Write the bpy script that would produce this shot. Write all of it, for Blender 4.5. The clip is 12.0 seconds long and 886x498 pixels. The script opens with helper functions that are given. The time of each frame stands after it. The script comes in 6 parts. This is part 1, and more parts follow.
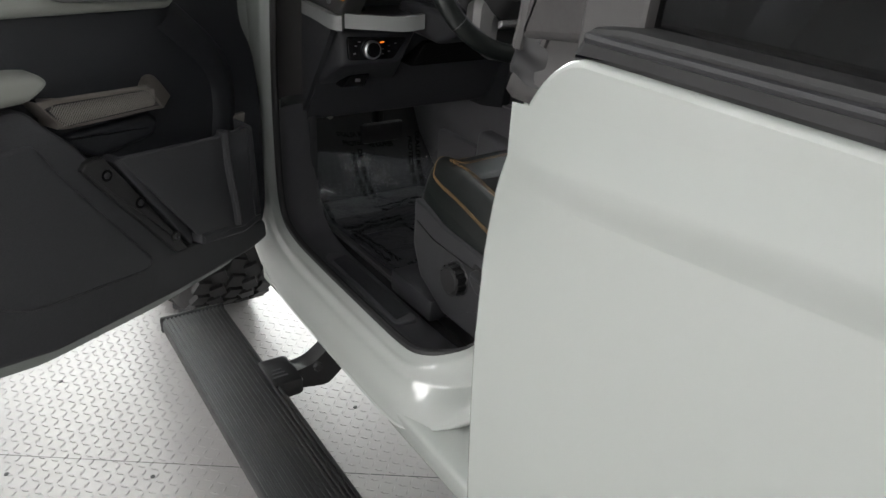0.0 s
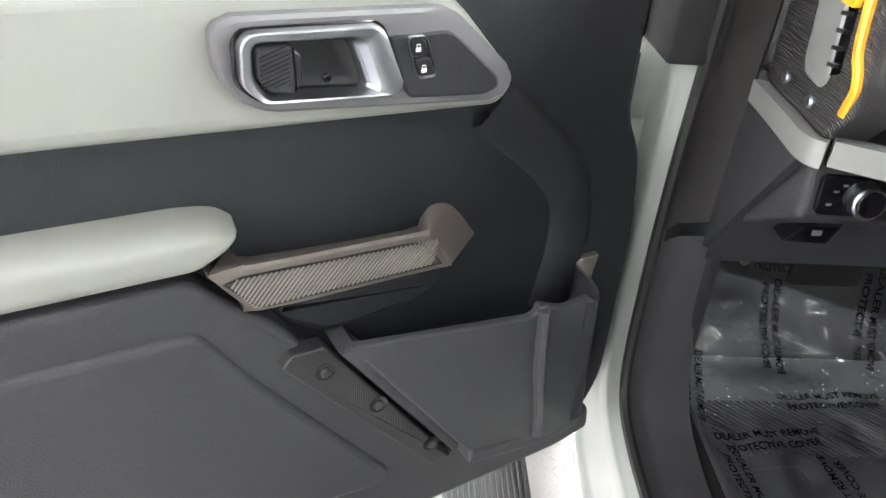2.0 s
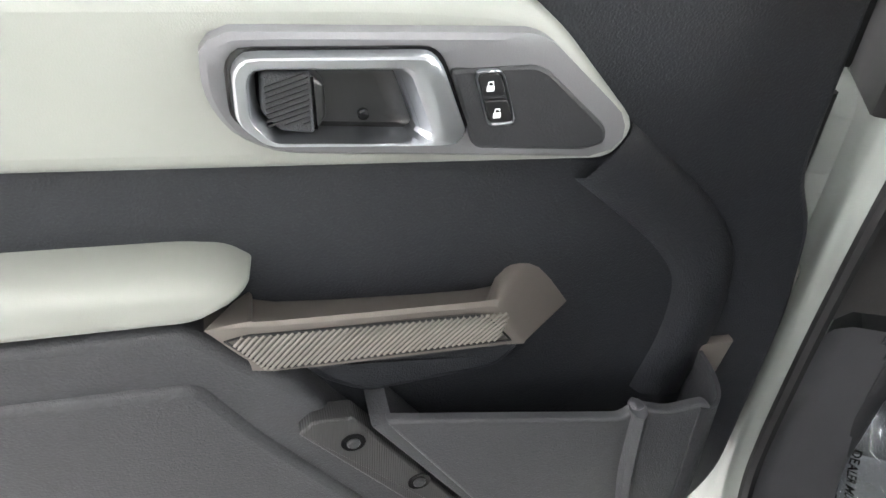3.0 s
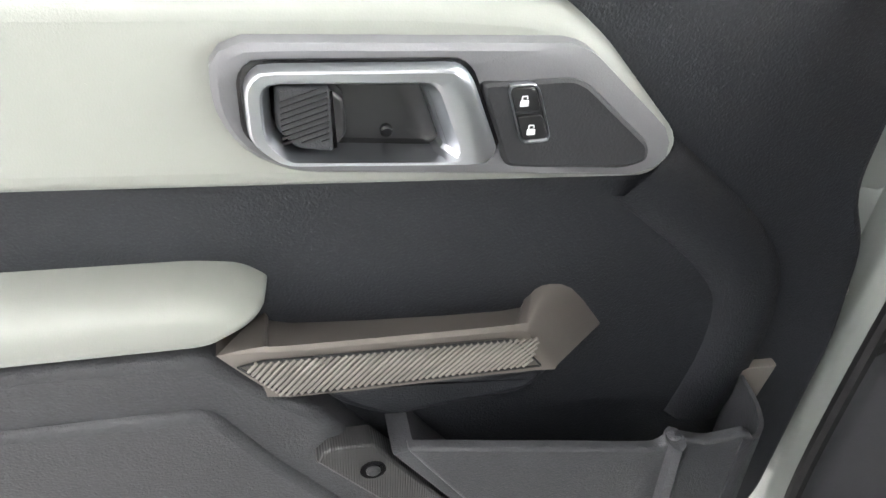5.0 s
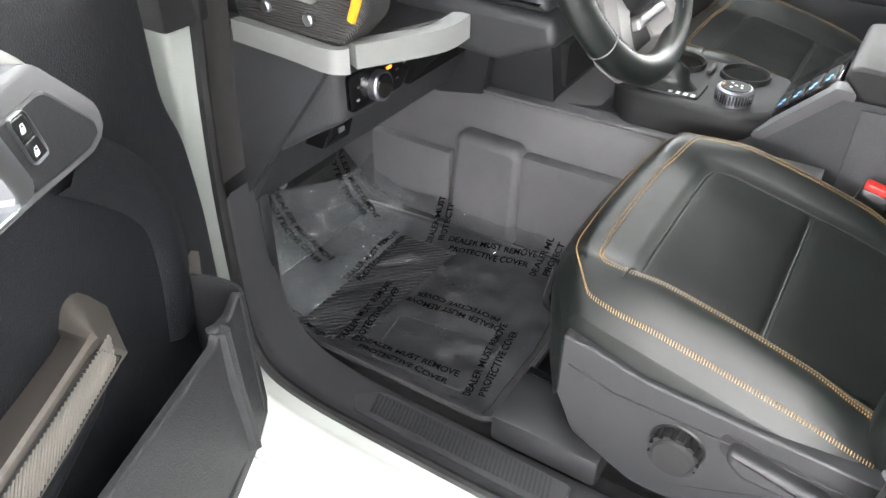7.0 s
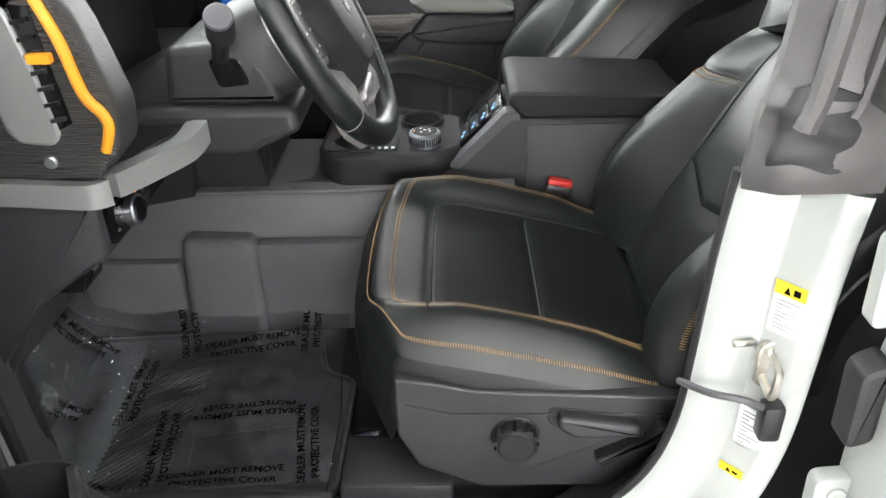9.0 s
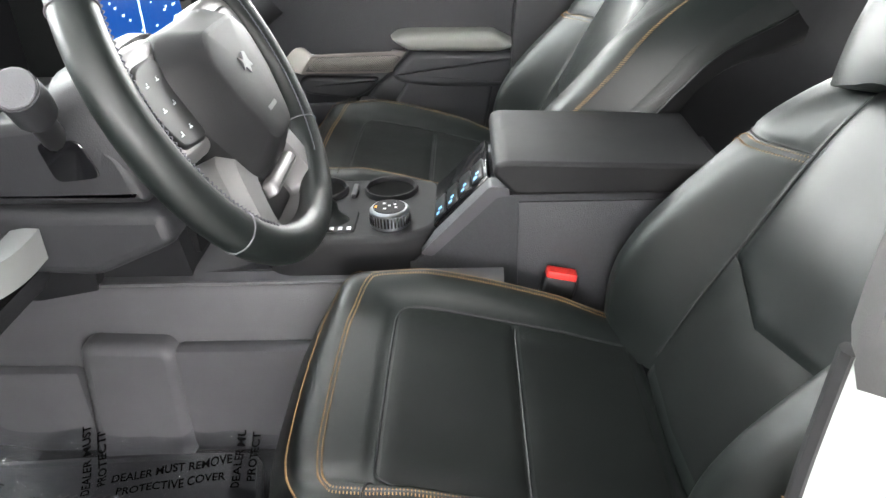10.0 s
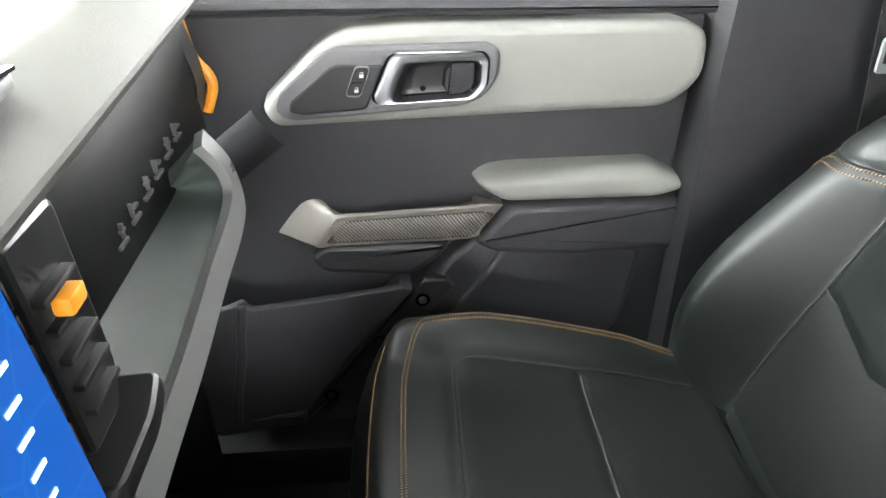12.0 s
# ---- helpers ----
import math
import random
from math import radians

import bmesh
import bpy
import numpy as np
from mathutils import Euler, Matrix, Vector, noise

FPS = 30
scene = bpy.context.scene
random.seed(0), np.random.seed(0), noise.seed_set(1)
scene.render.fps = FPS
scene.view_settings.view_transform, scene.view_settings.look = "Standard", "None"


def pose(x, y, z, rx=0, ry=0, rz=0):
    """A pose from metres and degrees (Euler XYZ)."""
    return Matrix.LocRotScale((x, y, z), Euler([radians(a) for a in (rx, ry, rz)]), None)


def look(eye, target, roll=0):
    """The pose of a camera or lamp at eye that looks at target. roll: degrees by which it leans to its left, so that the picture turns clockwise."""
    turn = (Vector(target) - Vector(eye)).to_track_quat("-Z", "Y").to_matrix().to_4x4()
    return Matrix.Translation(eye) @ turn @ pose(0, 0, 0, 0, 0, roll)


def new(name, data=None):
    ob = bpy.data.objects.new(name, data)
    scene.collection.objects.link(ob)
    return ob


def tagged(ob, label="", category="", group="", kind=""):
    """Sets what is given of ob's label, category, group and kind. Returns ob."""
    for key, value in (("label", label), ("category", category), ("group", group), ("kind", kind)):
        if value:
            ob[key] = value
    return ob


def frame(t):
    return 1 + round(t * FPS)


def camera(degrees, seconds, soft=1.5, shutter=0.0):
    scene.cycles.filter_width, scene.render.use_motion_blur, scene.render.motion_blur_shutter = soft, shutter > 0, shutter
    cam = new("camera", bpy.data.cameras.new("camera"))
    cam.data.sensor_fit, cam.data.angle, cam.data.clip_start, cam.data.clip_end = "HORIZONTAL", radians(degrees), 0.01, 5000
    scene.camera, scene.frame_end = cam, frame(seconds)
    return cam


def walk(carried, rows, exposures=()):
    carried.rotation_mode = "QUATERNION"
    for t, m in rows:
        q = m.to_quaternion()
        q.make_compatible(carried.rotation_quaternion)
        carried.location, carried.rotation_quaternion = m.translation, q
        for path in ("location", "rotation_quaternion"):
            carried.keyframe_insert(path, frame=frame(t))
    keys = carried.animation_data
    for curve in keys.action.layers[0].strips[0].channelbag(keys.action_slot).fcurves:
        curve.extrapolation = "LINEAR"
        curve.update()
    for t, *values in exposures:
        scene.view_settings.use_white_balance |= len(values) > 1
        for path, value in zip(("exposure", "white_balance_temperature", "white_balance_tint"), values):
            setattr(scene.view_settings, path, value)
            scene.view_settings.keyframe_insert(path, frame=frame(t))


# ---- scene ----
cam = camera(60.8, 12.0)
# seconds, eye (x to the car's right, y to its front, z up), turn in degrees
ROWS = [
    (0.0, -0.611, -1.562, 1.392, 63.86, -2.99, -33.04),
    (0.5, -0.550, -1.373, 1.385, 62.25, -3.26, -25.80),
    (0.7, -0.490, -1.294, 1.363, 62.29, -2.67, -21.27),
    (1.0, -0.421, -1.182, 1.412, 59.88, -3.04, -14.71),
    (1.2, -0.406, -1.102, 1.411, 60.00, -3.71, -11.83),
    (1.5, -0.383, -0.986, 1.425, 59.86, -3.01, -7.76),
    (2.0, -0.342, -0.833, 1.428, 57.54, -3.56, -1.53),
    (2.5, -0.287, -0.712, 1.432, 53.72, -4.77, 8.11),
    (3.0, -0.272, -0.645, 1.428, 52.92, -3.71, 14.12),
    (3.2, -0.269, -0.631, 1.425, 52.54, -3.43, 15.82),
    (5.0, -0.283, -0.609, 1.421, 52.55, -3.10, 15.94),
    (5.5, -0.335, -0.566, 1.417, 50.48, -2.96, 4.55),
    (6.0, -0.429, -0.540, 1.419, 51.28, -1.32, -19.92),
    (6.5, -0.507, -0.594, 1.423, 52.96, -3.61, -38.84),
    (7.0, -0.545, -0.655, 1.443, 54.24, -0.67, -57.92),
    (7.3, -0.567, -0.650, 1.449, 55.33, 0.04, -67.44),
    (7.5, -0.582, -0.651, 1.463, 56.89, 1.58, -72.75),
    (7.6, -0.596, -0.632, 1.468, 57.46, 1.68, -75.66),
    (7.7, -0.608, -0.620, 1.474, 57.97, 1.86, -78.39),
    (9.3, -0.645, -0.507, 1.467, 59.82, 1.18, -89.84),
    (9.4, -0.607, -0.514, 1.468, 60.05, 0.99, -89.97),
    (9.5, -0.572, -0.517, 1.458, 60.58, 0.82, -90.00),
    (10.0, -0.322, -0.572, 1.422, 61.38, 1.86, -88.66),
    (10.2, -0.239, -0.592, 1.412, 61.48, 2.17, -88.04),
    (10.5, -0.125, -0.587, 1.411, 62.02, 1.19, -87.73),
    (10.8, 0.029, -0.543, 1.396, 62.89, 2.25, -88.11),
    (11.0, 0.171, -0.521, 1.401, 62.53, 2.12, -87.11),
    (11.2, 0.256, -0.459, 1.421, 62.81, 2.22, -89.00),
    (11.5, 0.367, -0.403, 1.445, 62.54, 1.28, -89.88),
    (12.0, 0.551, -0.315, 1.435, 60.38, 1.83, -92.95),
]
walk(cam, [(t, pose(x, y, z, rx, ry, rz)) for t, x, y, z, rx, ry, rz in ROWS],
     [(0.0, -1.4), (0.5, -1.15), (1.0, -0.35), (1.3, 0.1), (1.6, 0.4), (2.5, 0.75), (5.0, 0.85), (6.0, 0.95), (6.6, 1.15), (7.0, 1.05), (7.6, 1.15), (9.3, 0.05), (10.0, 0.7), (10.5, 1.1), (11.0, 0.65), (11.25, 1.05), (11.5, 1.05), (12.0, 1.05)])

# ---- end path
# ---- world, room light ----
world = bpy.data.worlds.new("showroom_air")
scene.world = world
world.use_nodes = True
world.node_tree.nodes["Background"].inputs[0].default_value = (0.9, 0.95, 1.0, 1)
world.node_tree.nodes["Background"].inputs[1].default_value = 0.25


# ---- materials ----
def mat(name, color, rough=0.5, metal=0.0, var=0.12, scale=30.0, bump=0.0, bscale=400.0, coat=0.0, emit=None, alpha=1.0, spec=0.5, rvar=0.08):
    m = bpy.data.materials.new(name)
    m.use_nodes = True
    nt = m.node_tree
    b = nt.nodes["Principled BSDF"]
    b.inputs["Metallic"].default_value = metal
    b.inputs["Coat Weight"].default_value = coat
    b.inputs["Coat Roughness"].default_value = 0.06
    b.inputs["Specular IOR Level"].default_value = spec
    b.inputs["Alpha"].default_value = alpha
    tc = nt.nodes.new("ShaderNodeTexCoord")
    n1 = nt.nodes.new("ShaderNodeTexNoise")
    n1.inputs["Scale"].default_value = scale
    n1.inputs["Detail"].default_value = 6
    nt.links.new(tc.outputs["Object"], n1.inputs["Vector"])
    ramp = nt.nodes.new("ShaderNodeMapRange")
    ramp.inputs[3].default_value, ramp.inputs[4].default_value = 1 - var, 1 + var
    nt.links.new(n1.outputs["Fac"], ramp.inputs[0])
    mix = nt.nodes.new("ShaderNodeVectorMath")
    mix.operation = "SCALE"
    mix.inputs[0].default_value = color
    nt.links.new(ramp.outputs[0], mix.inputs["Scale"])
    nt.links.new(mix.outputs[0], b.inputs["Base Color"])
    n3 = nt.nodes.new("ShaderNodeTexNoise")
    n3.inputs["Scale"].default_value = scale * 0.3
    n3.inputs["Detail"].default_value = 8
    nt.links.new(tc.outputs["Object"], n3.inputs["Vector"])
    r2 = nt.nodes.new("ShaderNodeMapRange")
    r2.inputs[3].default_value, r2.inputs[4].default_value = max(0.02, rough - rvar), min(1, rough + rvar)
    nt.links.new(n3.outputs["Fac"], r2.inputs[0])
    nt.links.new(r2.outputs[0], b.inputs["Roughness"])
    if bump:
        n2 = nt.nodes.new("ShaderNodeTexNoise")
        n2.inputs["Scale"].default_value = bscale
        n2.inputs["Detail"].default_value = 3
        nt.links.new(tc.outputs["Object"], n2.inputs["Vector"])
        bp = nt.nodes.new("ShaderNodeBump")
        bp.inputs["Strength"].default_value = bump
        bp.inputs["Distance"].default_value = 0.0008
        nt.links.new(n2.outputs["Fac"], bp.inputs["Height"])
        nt.links.new(bp.outputs[0], b.inputs["Normal"])
    if emit:
        b.inputs["Emission Color"].default_value = (*emit[:3], 1)
        b.inputs["Emission Strength"].default_value = emit[3]
    return m


def ribbed(m, scale, strength=0.6, rot=0.0):
    """Adds fine ribs to a material's relief."""
    nt = m.node_tree
    b = nt.nodes["Principled BSDF"]
    tc = nt.nodes.new("ShaderNodeTexCoord")
    mp = nt.nodes.new("ShaderNodeMapping")
    mp.inputs["Rotation"].default_value = (0, rot, 0)
    w = nt.nodes.new("ShaderNodeTexWave")
    w.inputs["Scale"].default_value = scale
    bp = nt.nodes.new("ShaderNodeBump")
    bp.inputs["Strength"].default_value = strength
    bp.inputs["Distance"].default_value = 0.002
    nt.links.new(tc.outputs["Object"], mp.inputs["Vector"])
    nt.links.new(mp.outputs[0], w.inputs["Vector"])
    nt.links.new(w.outputs["Fac"], bp.inputs["Height"])
    nt.links.new(bp.outputs[0], b.inputs["Normal"])
    return m


PAINT = mat("pale_green_grey_paint", (0.338, 0.358, 0.342), 0.26, 0.0, 0.012, 6, coat=0.8, rvar=0.01)
PLASTIC = mat("black_grained_plastic", (0.024, 0.0245, 0.027), 0.46, 0.0, 0.15, 40, bump=0.35, bscale=700, spec=0.4)
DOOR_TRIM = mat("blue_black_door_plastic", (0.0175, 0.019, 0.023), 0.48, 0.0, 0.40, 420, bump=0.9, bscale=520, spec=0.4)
PLASTIC_MID = mat("charcoal_plastic", (0.068, 0.068, 0.074), 0.44, 0.0, 0.12, 30, bump=0.35, bscale=700)
# the dark cabin plastic, lightened to stand for doorway light and sheen
TUNNEL_LIT = mat("lit_tunnel_plastic", (0.118, 0.117, 0.124), 0.46, 0.0, 0.14, 18, bump=0.4, bscale=600)
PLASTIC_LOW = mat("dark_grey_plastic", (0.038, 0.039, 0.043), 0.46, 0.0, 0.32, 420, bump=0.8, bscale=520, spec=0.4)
PLASTIC_SMOOTH = mat("smooth_black_plastic", (0.012, 0.012, 0.013), 0.32, 0.0, 0.1, 30)
GLOSS = mat("gloss_black", (0.006, 0.006, 0.007), 0.08, 0.0, 0.1, 20, rvar=0.04)
SAGE = mat("sage_green_trim", (0.242, 0.249, 0.229), 0.48, 0.0, 0.03, 25, bump=0.15, bscale=900)
SAGE_DARK = mat("sage_bezel_plastic", (0.112, 0.112, 0.118), 0.5, 0.0, 0.05, 25, bump=0.2, bscale=900)
FASCIA = mat("matte_black_dash_face", (0.013, 0.014, 0.014), 0.65, 0.0, 0.12, 40, bump=0.3, bscale=700, spec=0.14)
SHELF = mat("dark_sage_trim", (0.058, 0.074, 0.066), 0.5, 0.0, 0.06, 25, bump=0.3, bscale=800)
BRONZE = mat("warm_grey_metallic_plastic", (0.150, 0.135, 0.122), 0.45, 0.35, 0.06, 30, bump=0.1, bscale=900)
BRONZE_TEX = ribbed(mat("ribbed_warm_grey_plastic", (0.060, 0.056, 0.050), 0.5, 0.2, 0.06, 30), 120, 0.1, 0.6)
SILVER = mat("satin_silver_trim", (0.27, 0.278, 0.274), 0.38, 0.3, 0.04, 20)
SPOKE = mat("satin_grey_spoke", (0.27, 0.265, 0.265), 0.38, 0.5, 0.04, 20)
CHROME = mat("satin_chrome", (0.42, 0.435, 0.46), 0.31, 1.0, 0.03, 20, rvar=0.05)
STEEL = mat("zinc_steel", (0.55, 0.53, 0.48), 0.33, 1.0, 0.1, 60)
RUBBER = mat("black_rubber", (0.013, 0.013, 0.014), 0.6, 0.0, 0.2, 60)
RIB_RUBBER = mat("ribbed_black_rubber", (0.018, 0.018, 0.019), 0.5, 0.0, 0.25, 60, bump=0.3, bscale=300)
LEATHER = mat("black_leather", (0.0065, 0.0085, 0.0080), 0.40, 0.0, 0.15, 30, bump=0.25, bscale=1500, spec=0.42, rvar=0.10)
CLOTH = mat("black_perforated_leather", (0.0060, 0.0072, 0.0068), 0.52, 0.0, 0.15, 60, bump=0.6, bscale=1100, spec=0.20)
THREAD = mat("tan_thread", (0.36, 0.22, 0.095), 0.7, 0.0, 0.2, 200)
THREAD_DARK = mat("grey_thread", (0.13, 0.13, 0.15), 0.7, 0.0, 0.2, 200)
ORANGE = mat("orange_plastic", (0.85, 0.33, 0.02), 0.4, 0.0, 0.04, 30)
RED = mat("red_plastic", (0.60, 0.03, 0.025), 0.35, 0.0, 0.06, 30)
CARPET = mat("black_carpet", (0.011, 0.011, 0.012), 0.9, 0.0, 0.3, 300, bump=0.8, bscale=900)
# mat colour lifted above black to stand for reflections off the film
MAT_RUBBER = mat("black_rubber_mat", (0.060, 0.060, 0.064), 0.38, 0.0, 0.2, 80, bump=0.3, bscale=400)
WHITE_INK = mat("white_ink", (0.8, 0.82, 0.84), 0.5, 0.0, 0.02, 30)
BLACK_INK = mat("black_ink", (0.004, 0.004, 0.004), 0.9, 0.0, 0.02, 30, spec=0.05)
BLUE_LED = mat("blue_icon", (0.2, 0.5, 0.9), 0.4, emit=(0.25, 0.6, 1.0, 0.5))
ORANGE_LED = mat("orange_indicator", (0.9, 0.3, 0.05), 0.4, emit=(1.0, 0.22, 0.02, 2.5))
FABRIC = mat("grey_soft_top_fabric", (0.040, 0.038, 0.038), 0.85, 0.0, 0.2, 200, bump=0.6, bscale=900)
PILLAR_TRIM = mat("grey_pillar_trim", (0.052, 0.050, 0.050), 0.52, 0.0, 0.1, 30, bump=0.3, bscale=500)
LABEL_WHITE = mat("white_label_paper", (0.75, 0.77, 0.76), 0.5, 0.0, 0.02, 30)
LABEL_YELLOW = mat("yellow_label_paper", (0.85, 0.62, 0.02), 0.5, 0.0, 0.02, 30)
WALL_WHITE = mat("white_wall_paint", (0.80, 0.80, 0.80), 0.7, 0.0, 0.04, 2)
WALL_GREY = mat("grey_wall_paint", (0.38, 0.38, 0.38), 0.75, 0.0, 0.06, 2)
CEILING = mat("grey_ceiling", (0.36, 0.36, 0.36), 0.8, 0.0, 0.03, 2)
WINDOW_FILL_LED = mat("tall_fill_wall_panel", (0.9, 0.9, 0.9), 0.5, emit=(0.97, 0.99, 0.97, 18.0))
# fill emitters for the added west and north wall panels
WALL_FILL_LED = mat("fill_wall_panel", (0.9, 0.9, 0.9), 0.5, emit=(0.99, 0.97, 0.96, 34.0))
NORTH_FILL_LED = mat("high_fill_wall_panel", (0.9, 0.9, 0.9), 0.5, emit=(0.95, 1.0, 0.985, 44.0))
FRONT_FILL_LED = mat("front_fill_panel", (0.9, 0.9, 0.9), 0.5, emit=(0.95, 1.0, 0.985, 48.0))
LED_PANEL = mat("led_panel", (0.9, 0.9, 0.9), 0.5, emit=(0.99, 0.97, 0.96, 24.0))
PALE_PAD = mat("pale_dash_pad", (0.060, 0.060, 0.052), 0.65, 0.0, 0.04, 25, bump=0.25, bscale=700, spec=0.2)
DEEP = mat("deep_black_plastic", (0.014, 0.014, 0.015), 0.55, 0.0, 0.12, 40, bump=0.25, bscale=700, spec=0.28)
# near-black that stands for the shade inside hollows
WELL_SHADE = mat("hollow_shade_black", (0.004, 0.004, 0.004), 0.9, spec=0.1)
KNURL = ribbed(mat("knurled_grey_plastic", (0.050, 0.050, 0.050), 0.5, 0.0, 0.15, 40), 210, 0.8, 0.5)
BUTTON = mat("steering_button_black", (0.02, 0.02, 0.021), 0.4)


def floor_material():
    m = mat("grey_tread_plate", (0.345, 0.333, 0.328), 0.46, 0.45, 0.10, 9, bump=0.15, bscale=120)
    return m


PLATE = floor_material()


def film_material():
    m = bpy.data.materials.new("clear_plastic_film")
    m.use_nodes = True
    nt = m.node_tree
    nt.nodes.clear()
    out = nt.nodes.new("ShaderNodeOutputMaterial")
    mix = nt.nodes.new("ShaderNodeMixShader")
    tr = nt.nodes.new("ShaderNodeBsdfTransparent")
    tr.inputs[0].default_value = (0.90, 0.92, 0.94, 1)
    gl = nt.nodes.new("ShaderNodeBsdfGlossy")
    gl.inputs["Roughness"].default_value = 0.06
    gl.inputs["Color"].default_value = (0.68, 0.68, 0.69, 1)
    lw = nt.nodes.new("ShaderNodeFresnel")
    lw.inputs[0].default_value = 1.47
    tc = nt.nodes.new("ShaderNodeTexCoord")
    nz = nt.nodes.new("ShaderNodeTexNoise")
    nz.inputs["Scale"].default_value = 13
    nz.inputs["Detail"].default_value = 2
    nz.inputs["Distortion"].default_value = 0.8
    bp = nt.nodes.new("ShaderNodeBump")
    bp.inputs["Strength"].default_value = 0.42
    bp.inputs["Distance"].default_value = 0.02
    nt.links.new(tc.outputs["Object"], nz.inputs["Vector"])
    cr = nt.nodes.new("ShaderNodeTexVoronoi")
    cr.inputs["Scale"].default_value = 11
    nt.links.new(nz.outputs["Color"], cr.inputs["Vector"])
    wr = nt.nodes.new("ShaderNodeMath")
    wr.operation = "MULTIPLY_ADD"
    wr.inputs[1].default_value = 0.5
    nt.links.new(cr.outputs["Distance"], wr.inputs[0])
    nt.links.new(nz.outputs["Fac"], wr.inputs[2])
    nt.links.new(wr.outputs[0], bp.inputs["Height"])
    nt.links.new(bp.outputs[0], gl.inputs["Normal"])
    nt.links.new(bp.outputs[0], lw.inputs["Normal"])
    # patchy pale diffuse layer that imitates broad reflections on the film
    pale_sheen = nt.nodes.new("ShaderNodeBsdfDiffuse")
    pale_sheen.inputs[0].default_value = (0.42, 0.43, 0.46, 1)
    body = nt.nodes.new("ShaderNodeMixShader")
    hz = nt.nodes.new("ShaderNodeTexNoise")
    hz.inputs["Scale"].default_value = 7
    hz.inputs["Detail"].default_value = 5
    hz.inputs["Distortion"].default_value = 1.5
    hr = nt.nodes.new("ShaderNodeMapRange")
    hr.inputs[1].default_value, hr.inputs[2].default_value = 0.40, 0.72
    hr.inputs[3].default_value, hr.inputs[4].default_value = 0.05, 0.22
    nt.links.new(tc.outputs["Object"], hz.inputs["Vector"])
    nt.links.new(hz.outputs["Fac"], hr.inputs[0])
    nt.links.new(hr.outputs[0], body.inputs[0])
    nt.links.new(tr.outputs[0], body.inputs[1])
    nt.links.new(pale_sheen.outputs[0], body.inputs[2])
    nt.links.new(lw.outputs[0], mix.inputs[0])
    nt.links.new(body.outputs[0], mix.inputs[1])
    nt.links.new(gl.outputs[0], mix.inputs[2])
    nt.links.new(mix.outputs[0], out.inputs[0])
    return m


FILM = film_material()


def glass_material(name, tint):
    m = bpy.data.materials.new(name)
    m.use_nodes = True
    nt = m.node_tree
    nt.nodes.clear()
    out = nt.nodes.new("ShaderNodeOutputMaterial")
    mix = nt.nodes.new("ShaderNodeMixShader")
    tr = nt.nodes.new("ShaderNodeBsdfTransparent")
    tr.inputs[0].default_value = (*tint, 1)
    gl = nt.nodes.new("ShaderNodeBsdfGlossy")
    gl.inputs["Roughness"].default_value = 0.02
    fr = nt.nodes.new("ShaderNodeFresnel")
    nt.links.new(fr.outputs[0], mix.inputs[0])
    nt.links.new(tr.outputs[0], mix.inputs[1])
    nt.links.new(gl.outputs[0], mix.inputs[2])
    nt.links.new(mix.outputs[0], out.inputs[0])
    return m


GLASS_DARK = glass_material("tinted_glass", (0.16, 0.16, 0.17))


def screen_material():
    m = mat("lit_map_screen", (0.01, 0.01, 0.02), 0.15)
    nt = m.node_tree
    b = nt.nodes["Principled BSDF"]
    tc = nt.nodes.new("ShaderNodeTexCoord")
    v = nt.nodes.new("ShaderNodeTexVoronoi")
    v.feature = "DISTANCE_TO_EDGE"
    v.inputs["Scale"].default_value = 22
    mr = nt.nodes.new("ShaderNodeMapRange")
    mr.inputs[1].default_value, mr.inputs[2].default_value = 0.0, 0.03
    mr.inputs[3].default_value, mr.inputs[4].default_value = 1.0, 0.0
    ramp = nt.nodes.new("ShaderNodeMix")
    ramp.data_type = "RGBA"
    ramp.inputs[6].default_value = (0.004, 0.09, 0.42, 1)
    ramp.inputs[7].default_value = (0.006, 0.115, 0.47, 1)
    nt.links.new(tc.outputs["Object"], v.inputs["Vector"])
    nt.links.new(v.outputs["Distance"], mr.inputs[0])
    nt.links.new(mr.outputs[0], ramp.inputs[0])
    nt.links.new(ramp.outputs[2], b.inputs["Emission Color"])
    b.inputs["Emission Strength"].default_value = 0.7
    return m


SCREEN = screen_material()


# ---- mesh helpers ----
def thing(name, label, category, group="", kind="", m=None):
    ob = new(name)
    if m is not None:
        ob.matrix_world = m
    return tagged(ob, label, category, group, kind)


def finish(bm, smooth=35):
    bmesh.ops.recalc_face_normals(bm, faces=bm.faces)
    for f in bm.faces:
        f.smooth = len(f.verts) < 5
    for e in bm.edges:
        if len(e.link_faces) == 2 and e.calc_face_angle(0) > radians(smooth):
            e.smooth = False


def part(name, bm, material, parent=None, label="", smooth=35):
    finish(bm, smooth)
    me = bpy.data.meshes.new(name)
    bm.to_mesh(me)
    bm.free()
    me.materials.append(material)
    ob = new(name, me)
    if parent is not None:
        ob.parent = parent
    if label:
        tagged(ob, label)
    return ob


def UWZ(s=1.0):
    return lambda a, b, h: Vector((a, s * h, b))


def XY(a, b, h):
    return Vector((a, b, h))


def YZ(a, b, h):
    return Vector((h, a, b))


def XZ(a, b, h):
    return Vector((a, h, b))


